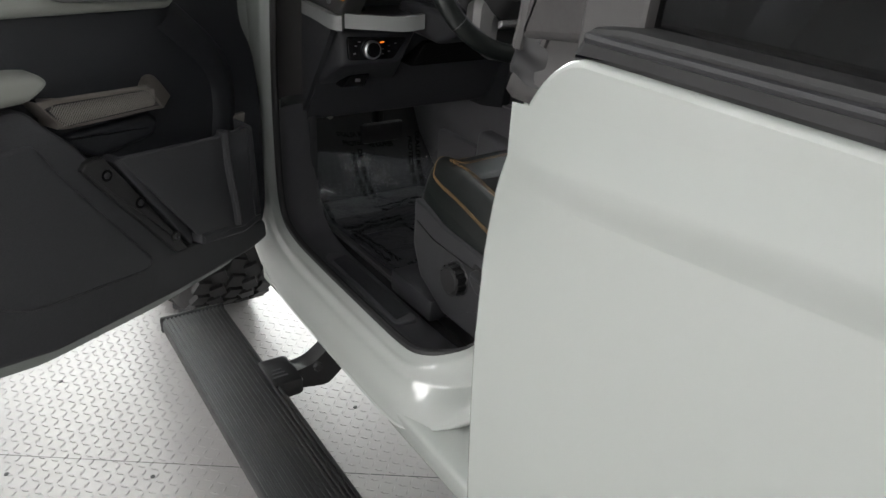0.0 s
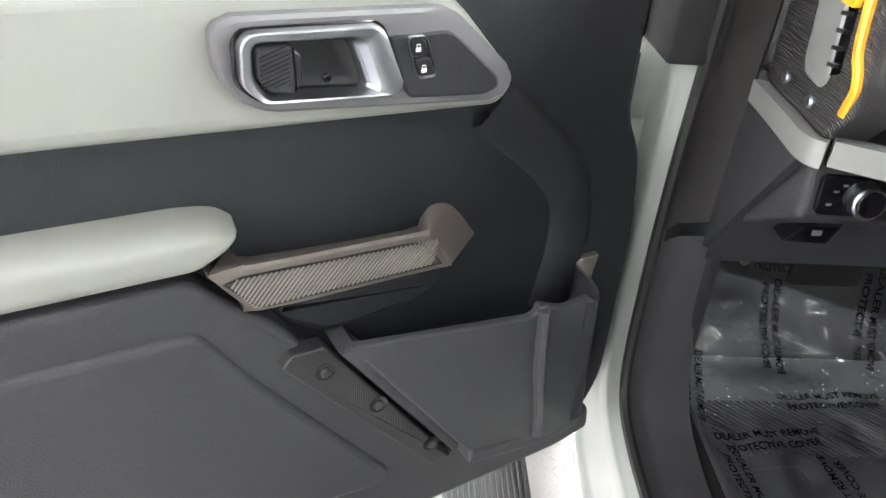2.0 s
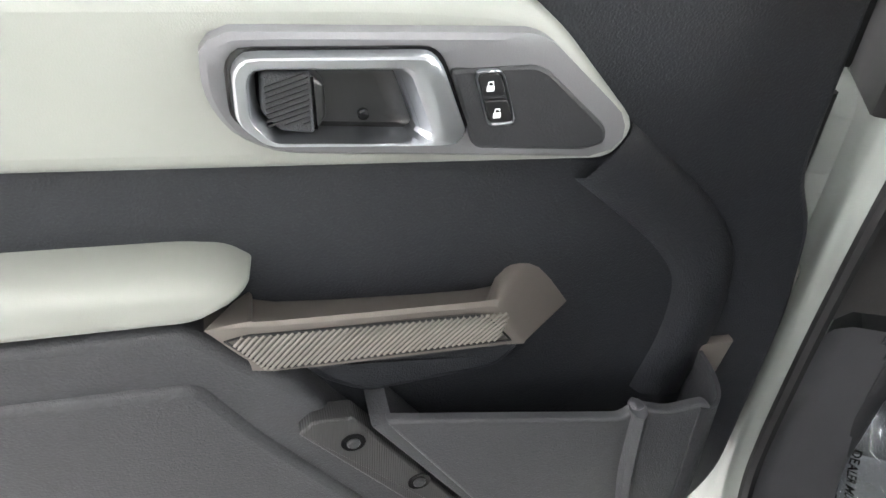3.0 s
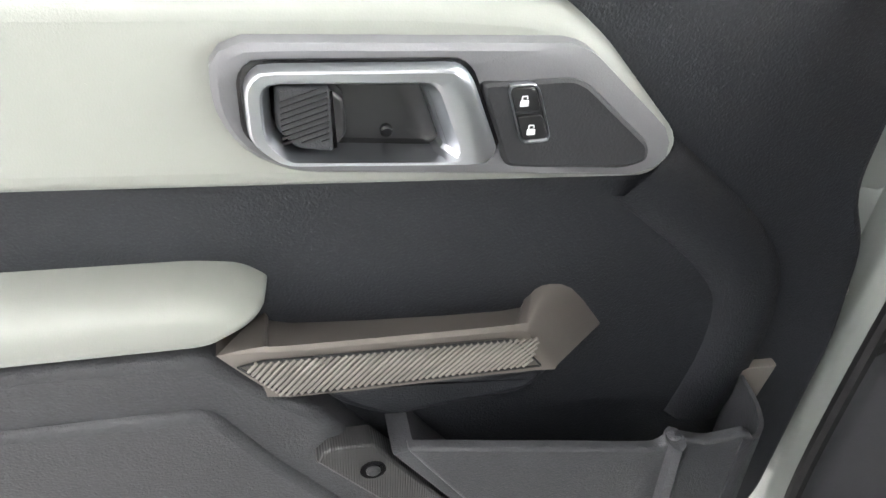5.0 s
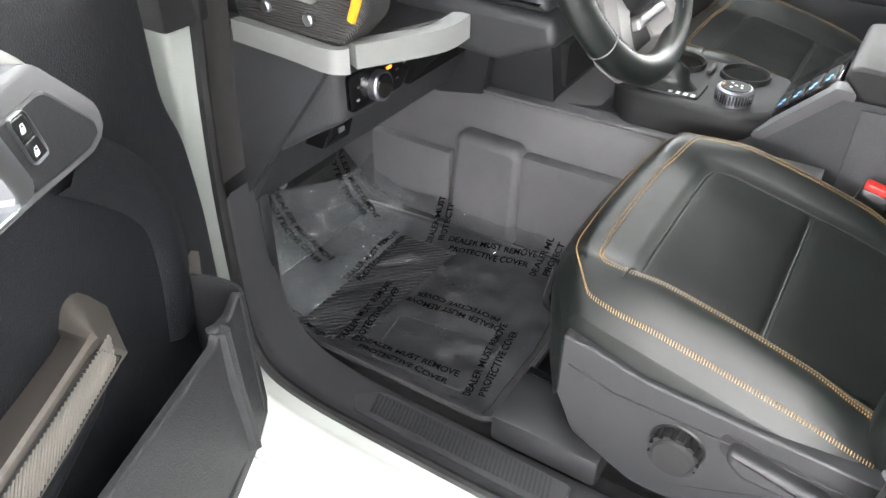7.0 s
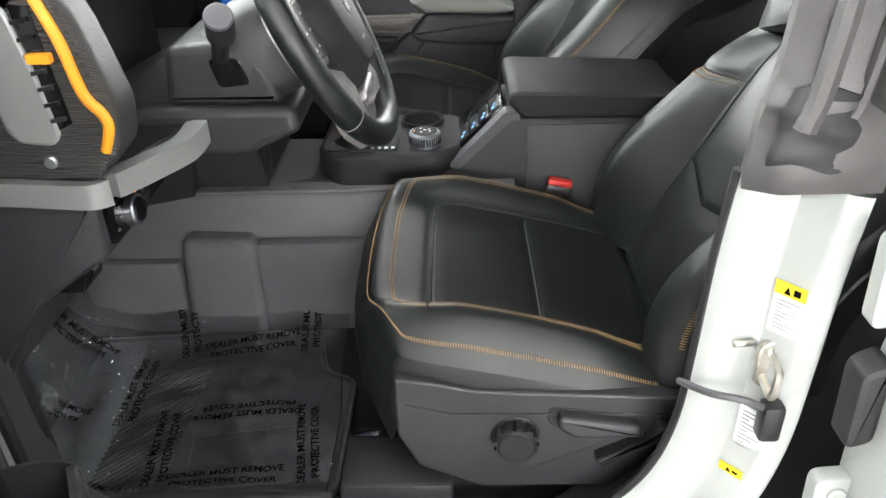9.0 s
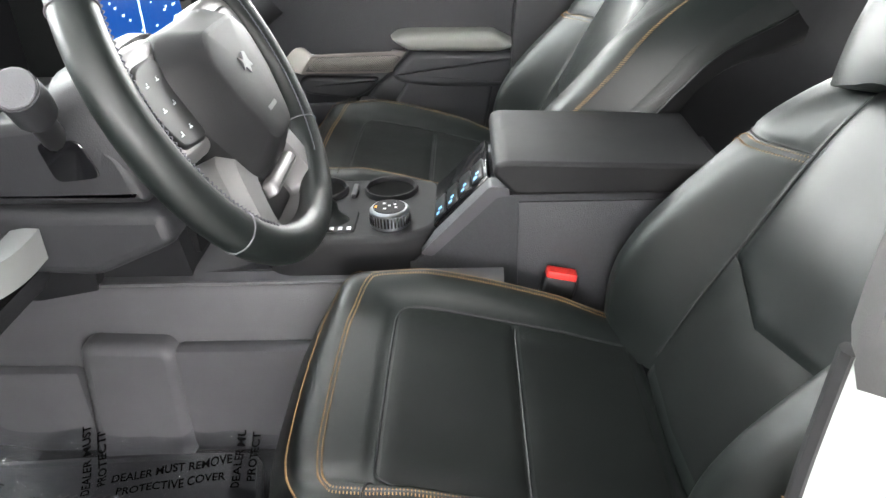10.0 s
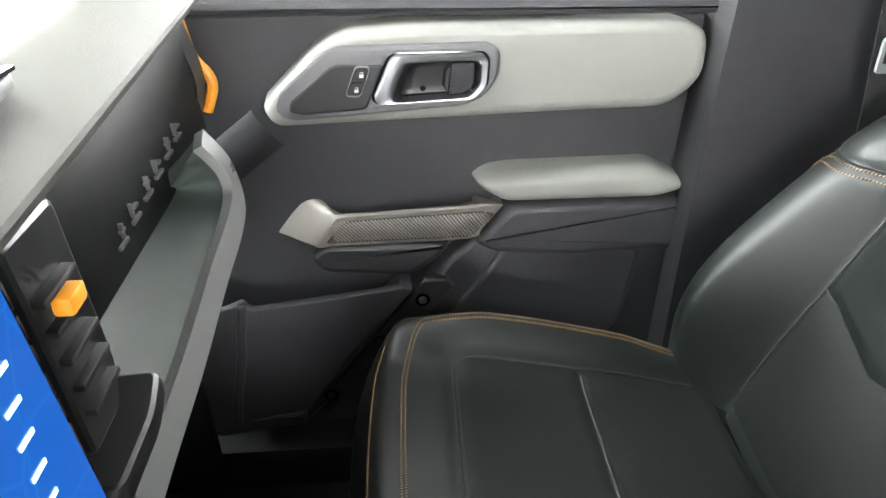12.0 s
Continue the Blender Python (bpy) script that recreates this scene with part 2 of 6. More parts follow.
def rounded(pts, r, n=4):
    """A closed outline with its corners rounded by about r."""
    out = []
    k = len(pts)
    for i in range(k):
        p0, p1, p2 = Vector(pts[i - 1]), Vector(pts[i]), Vector(pts[(i + 1) % k])
        d0, d1 = (p0 - p1), (p2 - p1)
        q = min(r, d0.length * 0.45, d1.length * 0.45)
        a, c = p1 + d0.normalized() * q, p1 + d1.normalized() * q
        for j in range(n + 1):
            t = j / n
            out.append(tuple(a * (1 - t) ** 2 + p1 * 2 * t * (1 - t) + c * t * t))
    return out


def prism(pts, h0, h1, axes, bevel=0.0, segs=2, bm=None):
    """A solid of an outline between two heights, its far rim (h1) rounded."""
    bm = bm or bmesh.new()
    n = len(pts)
    c = Vector((sum(p[0] for p in pts) / n, sum(p[1] for p in pts) / n))
    s = 1 if h1 > h0 else -1
    loops = [(h0, 0.0)]
    if bevel:
        for j in range(segs + 1):
            t = j / segs * math.pi / 2
            loops.append((h1 - s * bevel * (1 - math.sin(t)), bevel * (1 - math.cos(t))))
    else:
        loops.append((h1, 0.0))
    rings = []
    for h, inset in loops:
        ring = []
        for i, p in enumerate(pts):
            a, q, b = Vector(pts[i - 1]), Vector(p), Vector(pts[(i + 1) % n])
            e0, e1 = (q - a), (b - q)
            nrm = Vector((0, 0))
            for e in (e0, e1):
                if e.length > 1e-9:
                    e = e.normalized()
                    nrm += Vector((-e.y, e.x))
            if nrm.length > 1e-6:
                nrm.normalize()
            if nrm.dot(c - q) < 0 and inset and False:
                nrm = -nrm
            ring.append((q, nrm, h, inset))
        rings.append(ring)
    area = sum(pts[i - 1][0] * pts[i][1] - pts[i][0] * pts[i - 1][1] for i in range(n))
    sg = 1 if area > 0 else -1
    vr = [[bm.verts.new(axes(*(q + nr * sg * ins), h)) for q, nr, h, ins in ring] for ring in rings]
    for r0, r1 in zip(vr, vr[1:]):
        for i in range(n):
            bm.faces.new((r0[i - 1], r0[i], r1[i], r1[i - 1]))
    bm.faces.new(vr[0])
    bm.faces.new(vr[-1])
    return bm


def box(x0, x1, y0, y1, z0, z1, bevel=0.004, bm=None):
    bm = bm or bmesh.new()
    start = len(bm.verts)
    r = bmesh.ops.create_cube(bm, size=1.0)
    bmesh.ops.scale(bm, vec=(x1 - x0, y1 - y0, z1 - z0), verts=r["verts"])
    bmesh.ops.translate(bm, vec=((x0 + x1) / 2, (y0 + y1) / 2, (z0 + z1) / 2), verts=r["verts"])
    if bevel:
        bmesh.ops.bevel(bm, geom=list({e for v in r["verts"] for e in v.link_edges}), offset=bevel, segments=2, profile=0.5, affect="EDGES")
    return bm


def spaced(loop, n):
    """n points evenly by turn about the middle of a closed star-shaped outline."""
    c = sum((Vector(p) for p in loop), Vector((0, 0))) / len(loop)
    out = []
    k = len(loop)
    for i in range(n):
        a = 2 * math.pi * i / n
        d = Vector((math.cos(a), math.sin(a)))
        best = None
        for j in range(k):
            p, q = Vector(loop[j - 1]) - c, Vector(loop[j]) - c
            e = q - p
            den = d.x * e.y - d.y * e.x
            if abs(den) < 1e-12:
                continue
            t = (p.x * e.y - p.y * e.x) / den
            u = (p.x * d.y - p.y * d.x) / den
            if t > 0 and -1e-6 <= u <= 1 + 1e-6:
                best = t if best is None else max(best, t)
        out.append(tuple(c + d * (best or 0.001)))
    return out


def frame_ring(outer, inner, h0, h1, axes, n=64, round_=0.003):
    """A raised frame between two outlines."""
    o, i = spaced(outer, n), spaced(inner, n)
    bm = bmesh.new()
    prof = [(0.0, h0), (0.0, h1 - round_), (0.18, h1), (0.6, h1), (1.0, h1 - round_ * 2), (1.0, h0)]
    rings = []
    for t, h in prof:
        rings.append([bm.verts.new(axes(*(Vector(o[k]) * (1 - t) + Vector(i[k]) * t), h)) for k in range(n)])
    for r0, r1 in zip(rings, rings[1:] + rings[:1]):
        for k in range(n):
            bm.faces.new((r0[k - 1], r0[k], r1[k], r1[k - 1]))
    return bm


def smooth_path(pts, n=8, closed=False):
    """A soft curve through points."""
    p = [Vector(q) for q in pts]
    out = []
    k = len(p)
    for i in range(k if closed else k - 1):
        a, b, c, d = (p[(i - 1) % k], p[i], p[(i + 1) % k], p[(i + 2) % k]) if closed else (p[max(i - 1, 0)], p[i], p[i + 1], p[min(i + 2, k - 1)])
        for j in range(n):
            t = j / n
            out.append(0.5 * ((2 * b) + (c - a) * t + (2 * a - 5 * b + 4 * c - d) * t * t + (3 * b - a - 3 * c + d) * t ** 3))
    if not closed:
        out.append(p[-1])
    return out


def tube(path, r, sides=8, closed=False, flat=1.0, bm=None, radii=None):
    """A round bar along a path; flat squeezes it."""
    bm = bm or bmesh.new()
    path = [Vector(p) for p in path]
    rings = []
    n = len(path)
    up = Vector((0, 0, 1))
    prev = None
    for i, p in enumerate(path):
        a = path[i - 1] if (i or closed) else path[0]
        b = path[(i + 1) % n] if (i < n - 1 or closed) else path[-1]
        d = (b - a).normalized()
        if prev is None:
            side = d.cross(up)
            if side.length < 0.05:
                side = d.cross(Vector((1, 0, 0)))
        else:
            side = prev - d * prev.dot(d)
        side.normalize()
        prev = side
        other = d.cross(side)
        rr = radii[i] if radii else r
        rings.append([bm.verts.new(p + side * math.cos(2 * math.pi * j / sides) * rr + other * math.sin(2 * math.pi * j / sides) * rr * flat) for j in range(sides)])
    for i in range(n if closed else n - 1):
        r0, r1 = rings[i], rings[(i + 1) % n]
        for j in range(sides):
            bm.faces.new((r0[j - 1], r0[j], r1[j], r1[j - 1]))
    if not closed:
        bm.faces.new(rings[0])
        bm.faces.new(rings[-1])
    return bm


def ladder(edge_a, edge_b, step=0.0034, r=0.00055, bm=None):
    """Close threads laid across a seam, from one edge to the other."""
    bm = bm or bmesh.new()
    run, nxt = 0.0, 0.0
    for i in range(len(edge_a) - 1):
        d = (edge_a[i + 1] - edge_a[i]).length
        while d > 1e-9 and nxt <= run + d:
            t = (nxt - run) / d
            tube([edge_a[i].lerp(edge_a[i + 1], t), edge_b[i].lerp(edge_b[i + 1], t)], r, 5, bm=bm)
            nxt += step
        run += d
    return bm


def disc(center, axis, r, depth, sides=24, bm=None, bevel=0.0):
    """A round button or bolt head whose back sits at center."""
    bm = bm or bmesh.new()
    ax = Vector(axis).normalized()
    u = ax.cross(Vector((0, 0, 1)))
    if u.length < 0.1:
        u = ax.cross(Vector((1, 0, 0)))
    u.normalize()
    v = ax.cross(u)
    c = Vector(center)
    prof = [(0, r), (depth - bevel, r), (depth, r - bevel)] if bevel else [(0, r), (depth, r)]
    rings = [[bm.verts.new(c + ax * h + (u * math.cos(2 * math.pi * k / sides) + v * math.sin(2 * math.pi * k / sides)) * q) for k in range(sides)] for h, q in prof]
    for r0, r1 in zip(rings, rings[1:]):
        for k in range(sides):
            bm.faces.new((r0[k - 1], r0[k], r1[k], r1[k - 1]))
    bm.faces.new(rings[0])
    bm.faces.new(rings[-1])
    return bm


def sheet(fn, nu, nv, thick=0.0, bm=None):
    """A surface fn(u, v) for u, v in 0..1; thick closes it to a solid along its normals."""
    bm = bm or bmesh.new()
    P = [[Vector(fn(i / nu, j / nv)) for j in range(nv + 1)] for i in range(nu + 1)]
    top = [[bm.verts.new(p) for p in row] for row in P]
    for i in range(nu):
        for j in range(nv):
            bm.faces.new((top[i][j], top[i + 1][j], top[i + 1][j + 1], top[i][j + 1]))
    if thick:
        def nrm(i, j):
            a, b = P[min(i + 1, nu)][j] - P[max(i - 1, 0)][j], P[i][min(j + 1, nv)] - P[i][max(j - 1, 0)]
            return a.cross(b).normalized()
        low = [[bm.verts.new(P[i][j] - nrm(i, j) * thick) for j in range(nv + 1)] for i in range(nu + 1)]
        for i in range(nu):
            for j in range(nv):
                bm.faces.new((low[i][j], low[i][j + 1], low[i + 1][j + 1], low[i + 1][j]))
        rim = [(i, 0) for i in range(nu)] + [(nu, j) for j in range(nv)] + [(i, nv) for i in range(nu, 0, -1)] + [(0, j) for j in range(nv, 0, -1)]
        for (a, b), (c, d) in zip(rim, rim[1:] + rim[:1]):
            bm.faces.new((top[a][b], low[a][b], low[c][d], top[c][d]))
    return bm


def sweep(path, profile, place, closed_profile=False, inset=lambda y: 0.0):
    """Sweeps a profile of (x, outward) along a path of (y, z)."""
    bm = bmesh.new()
    p = [Vector(q) for q in path]
    rings = []
    for i, q in enumerate(p):
        d = (p[min(i + 1, len(p) - 1)] - p[max(i - 1, 0)]).normalized()
        nr = Vector((-d.y, d.x)) * place
        rings.append([bm.verts.new((x + inset(q.x), q.x + nr.x * o, q.y + nr.y * o)) for x, o in profile])
    m = len(profile)
    for r0, r1 in zip(rings, rings[1:]):
        for k in range(m if closed_profile else m - 1):
            bm.faces.new((r0[k], r0[(k + 1) % m], r1[(k + 1) % m], r1[k]))
    if closed_profile:
        bm.faces.new(rings[0])
        bm.faces.new(rings[-1])
    return bm


def text_mesh(words, size, name, bold=0.0):
    """Flat lettering as a mesh in its own xy plane, centred."""
    cu = bpy.data.curves.new(name, "FONT")
    cu.body, cu.size, cu.align_x, cu.align_y = words, size, "CENTER", "CENTER"
    cu.offset = bold
    ob = bpy.data.objects.new(name, cu)
    scene.collection.objects.link(ob)
    bpy.context.view_layer.update()
    me = bpy.data.meshes.new_from_object(ob.evaluated_get(bpy.context.evaluated_depsgraph_get()))
    bpy.data.objects.remove(ob)
    return me


CX = 0.737  # the car's middle

# ---- room ----
def room():
    bm = bmesh.new()
    bmesh.ops.create_grid(bm, x_segments=1, y_segments=1, size=7.0)
    tagged(part("floor", bm, PLATE), "grey metal tread plate floor with raised lozenges", "floor", kind="structure")
    for nm, a in (("wall_north", (-7, 7, 6.9, 7.0)), ("wall_south", (-7, 7, -7.0, -6.9)), ("wall_west", (-7, -6.9, -6.9, 6.9)), ("wall_east", (6.9, 7.0, -6.9, 6.9))):
        tagged(part(nm, box(a[0], a[1], a[2], a[3], 0, 4.4, 0), WALL_WHITE if nm == "wall_east" else WALL_GREY), "plain painted showroom wall", "wall", kind="structure")
    tagged(part("ceiling", box(-7, 7, -7, 7, 4.4, 4.5, 0), CEILING), "plain grey showroom ceiling", "ceiling", kind="structure")
    for x, ys in ((-4.6, (-5.0, -2.6, -0.2, 2.2, 4.6)), (-2.2, (-5.0, -2.6, 4.6)), (0.8, (-5.0, -3.4, 1.5, 3.3, 5.1)), (1.9, (1.5, 3.3, 5.1)), (3.0, (-4.0, 1.6, 3.4))):
        for y in ys:
            lamp = thing("ceiling_light", "long white batten ceiling light", "ceiling light", "showroom ceiling lights", m=pose(x, y, 4.4))
            # front battens are unseen, added and set brighter to light the seat backs
            part("diffuser", box(-0.14, 0.14, -0.85, 0.85, -0.22, -0.035, 0.04), FRONT_FILL_LED if x > 0 and y > 1 else LED_PANEL, lamp)
            part("housing", box(-0.15, 0.15, -0.87, 0.87, -0.036, -0.001, 0.006), SILVER, lamp)
    # no such wall panels are known: added for low side light and seat sheen
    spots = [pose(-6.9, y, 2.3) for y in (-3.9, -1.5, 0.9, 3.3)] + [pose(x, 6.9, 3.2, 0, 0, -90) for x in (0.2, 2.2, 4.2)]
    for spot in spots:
        lamp = thing("wall_fill_light", "added upright fill light panel, unseen, on the wall", "wall light", "showroom wall lights", m=spot)
        part("diffuser", box(0.035, 0.06, -0.85, 0.85, -0.75, 0.75, 0.01), NORTH_FILL_LED if spot.translation.y > 6 else WALL_FILL_LED, lamp)
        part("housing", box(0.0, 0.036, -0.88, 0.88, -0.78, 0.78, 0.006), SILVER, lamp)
    # added panels that whiten the far window's view and put reflections on the leather
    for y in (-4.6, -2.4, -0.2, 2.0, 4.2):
        lamp = thing("tall_fill_light", "added tall fill light panel on the white wall", "wall light", "tall showroom wall lights", m=pose(6.9, y, 2.2, 0, 0, 180))
        part("diffuser", box(0.035, 0.06, -1.0, 1.0, -1.1, 1.1, 0.01), WINDOW_FILL_LED, lamp)
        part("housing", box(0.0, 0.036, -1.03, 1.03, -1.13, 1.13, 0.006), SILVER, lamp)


room()


# ---- car body, driver's side ----
OPEN = smooth_path([(-0.015, 1.30), (-0.004, 1.16), (0.006, 1.05), (0.011, 0.93), (0.010, 0.83), (0.006, 0.75), (-0.005, 0.69), (-0.035, 0.650), (-0.10, 0.632), (-0.20, 0.627),
                    (-0.45, 0.626), (-0.58, 0.630), (-0.66, 0.650), (-0.720, 0.69), (-0.758, 0.75), (-0.778, 0.83), (-0.784, 0.93), (-0.788, 1.05), (-0.796, 1.15)], 5)


def lean_in(y):
    """The rear pillar's frame stands further inboard."""
    t = min(1.0, max(0.0, (-0.60 - y) / 0.13))
    return 0.048 * t * t * (3 - 2 * t)


OPEN2 = [Vector((p.x, p.y)) for p in [Vector((q[0], q[1])) for q in OPEN]]


def car_body():
    body = thing("car_body", "pale green-grey car body with open front doorway and black trim", "car body")
    sill = smooth_path([Vector(q).to_3d() for q in ((-0.010, -0.004), (-0.014, 0.004), (-0.020, 0.014), (-0.026, 0.022), (-0.030, 0.040), (-0.037, 0.055), (-0.046, 0.085), (-0.049, 0.12), (-0.050, 0.132), (-0.044, 0.138), (0.05, 0.140))], 4)
    post = smooth_path([Vector(q).to_3d() for q in ((0.038, -0.004), (0.030, 0.004), (0.025, 0.014), (0.024, 0.034), (0.029, 0.056), (0.028, 0.062), (0.008, 0.080), (-0.001, 0.088), (-0.005, 0.100), (-0.002, 0.114), (0.05, 0.122))], 4)
    bm = bmesh.new()
    path = [p for p in OPEN2 if p.y < 1.165]
    rings = []
    for i, q in enumerate(path):
        d = (path[min(i + 1, len(path) - 1)] - path[max(i - 1, 0)]).normalized()
        t = lean_in(q.x) / 0.048
        rings.append([bm.verts.new((u.x, q.x - d.y * u.y, q.y + d.x * u.y)) for u in [a.lerp(b, t) for a, b in zip(sill, post)]])
    for r0, r1 in zip(rings, rings[1:]):
        for k in range(len(sill) - 1):
            bm.faces.new((r0[k], r0[k + 1], r1[k + 1], r1[k]))
    part("door_jamb", bm, PAINT, body, "glossy pale green-grey painted door frame and sill", 50)
    part("door_seal", tube([(-0.004 + lean_in(p.x), p.x, p.y) for p in OPEN2], 0.0085, 8), RUBBER, body, "black rubber door seal")
    trim = [(-0.006, -0.002), (0.006, 0.006), (0.020, 0.020), (0.040, 0.030), (0.098, 0.034), (0.108, 0.040), (0.112, 0.06)]
    part("sill_trim", sweep([p for p in OPEN2 if p.y < 0.925 and p.x > -0.76], trim, 1, inset=lean_in), PLASTIC_MID, body, "dark grey plastic sill trim")
    # front pillar trims, below and above the joint
    ptrim = [(-0.006, -0.002), (0.006, 0.008), (0.030, 0.030), (0.075, 0.036), (0.085, 0.05), (0.09, 0.12)]
    front = [p for p in OPEN2 if p.x > -0.3]
    part("pillar_trim_upper", sweep([p for p in front if p.y > 0.92], [(x, o - 0.004) for x, o in ptrim], 1), PILLAR_TRIM, body, "grey plastic pillar trim")
    # pillar above the doorway's painted part, leaning back
    part("windscreen_pillar", prism(rounded([(-0.03, -0.04), (0.07, -0.03), (0.07, 0.07), (-0.03, 0.08)], 0.02), 1.27, 1.80, lambda a, b, h: Vector((a + (h - 1.27) * 0.12, b - (h - 1.27) * 0.42, h))), PLASTIC, body)
    # kick panel and firewall
    part("kick_panel", box(0.088, 0.11, 0.04, 0.45, 0.575, 0.95, 0.006), PLASTIC, body)
    # front wing seen past the hinge
    part("front_wing", prism(rounded([(0.075, 0.62), (0.12, 0.60), (0.9, 0.85), (0.9, 1.16), (0.06, 1.16)], 0.03), 0.03, -0.12, YZ, 0.012), PAINT, body)
    part("cowl_panel", box(-0.13, 0.04, 0.095, 0.60, 1.158, 1.33, 0.015), PLASTIC_SMOOTH, body, "black cowl below the windscreen pillar")
    part("wing_seal", tube(smooth_path([(-0.068, 0.056, 0.74), (-0.070, 0.052, 0.95), (-0.070, 0.054, 1.155)], 5), 0.008, 8), RUBBER, body)
    # inner side of the doorway: hinge and check strap
    for z in (0.80, 1.10):
        part("door_hinge", box(-0.10, -0.035, 0.06, 0.115, z - 0.035, z + 0.035, 0.008), PAINT, body)
    part("check_strap", box(-0.16, -0.03, 0.045, 0.07, 0.93, 0.965, 0.005), STEEL, body)
    # black jamb gap cap
    part("pillar_cap", box(-0.052, 0.012, -0.012, 0.09, 1.162, 1.30, 0.006), RUBBER, body)
    # lower body under the sill
    part("frame_rail", box(0.10, 0.28, -2.6, 0.9, 0.36, 0.50, 0.02), RUBBER, body)
    part("underbody", box(0.06, 1.42, -2.6, 0.55, 0.47, 0.53, 0.01), RUBBER, body)
    part("rocker_panel", prism(rounded([(-0.046, 0.478), (-0.0485, 0.53), (0.0, 0.56), (0.06, 0.56), (0.06, 0.478)], 0.01), -2.0, 0.03, XZ), PAINT, body, "pale green-grey painted rocker panel")
    # cab floor with carpet, tunnel side
    part("floor_carpet", box(0.10, 1.38, -1.9, 0.16, 0.54, 0.575, 0.01), CARPET, body, "black carpet")
    fw = [(0.12, 0.575), (0.22, 0.60), (0.33, 0.70), (0.42, 0.85), (0.44, 1.20), (0.50, 1.20), (0.50, 0.54), (0.12, 0.54)]
    part("toe_board", prism(fw, 0.09, 1.40, YZ), CARPET, body)
    # scuff plate on the sill
    sc = part("scuff_plate", prism(rounded([(0.036, -0.475), (0.088, -0.475), (0.092, -0.165), (0.062, -0.125), (0.036, -0.145)], 0.012), 0.592, 0.602, XY, 0.003), PLASTIC_MID, body, "charcoal plastic scuff plate with ribbed insert")
    ins = bmesh.new()
    for i in range(44):
        y = -0.455 + i * 0.0066
        prism([(0.046, y - 0.0018), (0.082, y + 0.0082), (0.082, y + 0.0118), (0.046, y + 0.0018)], 0.599, 0.6045, XY, 0, 1, ins)
    tagged(part("ribbed_insert", ins, PLASTIC_LOW, sc), "fine ribbed plastic insert", kind="stuff")
    # passenger side closing: sill, pillar; deep black stands for the footwell's shade
    part("passenger_sill", box(1.40, 1.56, -0.95, 0.45, 0.48, 0.62, 0.02), DEEP, body)
    part("passenger_rear_pillar", prism(rounded([(-0.655, 0.55), (-0.68, 1.02), (-0.70, 1.25), (-0.76, 1.75), (-0.95, 1.75), (-0.93, 0.55)], 0.02), 1.44, 1.56, YZ), PLASTIC, body)
    part("passenger_front_pillar", prism(rounded([(0.02, 0.60), (0.02, 1.27), (-0.19, 1.78), (-0.12, 1.78), (0.12, 1.25), (0.16, 0.60)], 0.02), 1.46, 1.56, YZ), DEEP, body)
    # unseen panel added to cover a bright gap in the dark footwell
    part("passenger_gap_panel", box(1.385, 1.41, 0.0, 0.45, 0.575, 0.95, 0.006), DEEP, body)
    part("passenger_rear_side", box(1.50, 1.58, -2.6, -0.95, 0.50, 1.22, 0.02), PLASTIC, body)
    part("rear_panel", box(0.0, 1.5, -2.62, -2.55, 0.5, 1.25, 0.02), PLASTIC, body)
    # soft top
    part("roof", sheet(lambda u, v: (0.0 + 1.474 * u, -0.33 - 2.27 * v, 1.80 + 0.03 * math.sin(math.pi * u)), 8, 8, 0.03), FABRIC, body, "dark fabric soft top")
    part("windscreen_header", box(0.03, 1.45, -0.36, -0.27, 1.76, 1.82, 0.01), PLASTIC, body)
    return body


BODY = car_body()


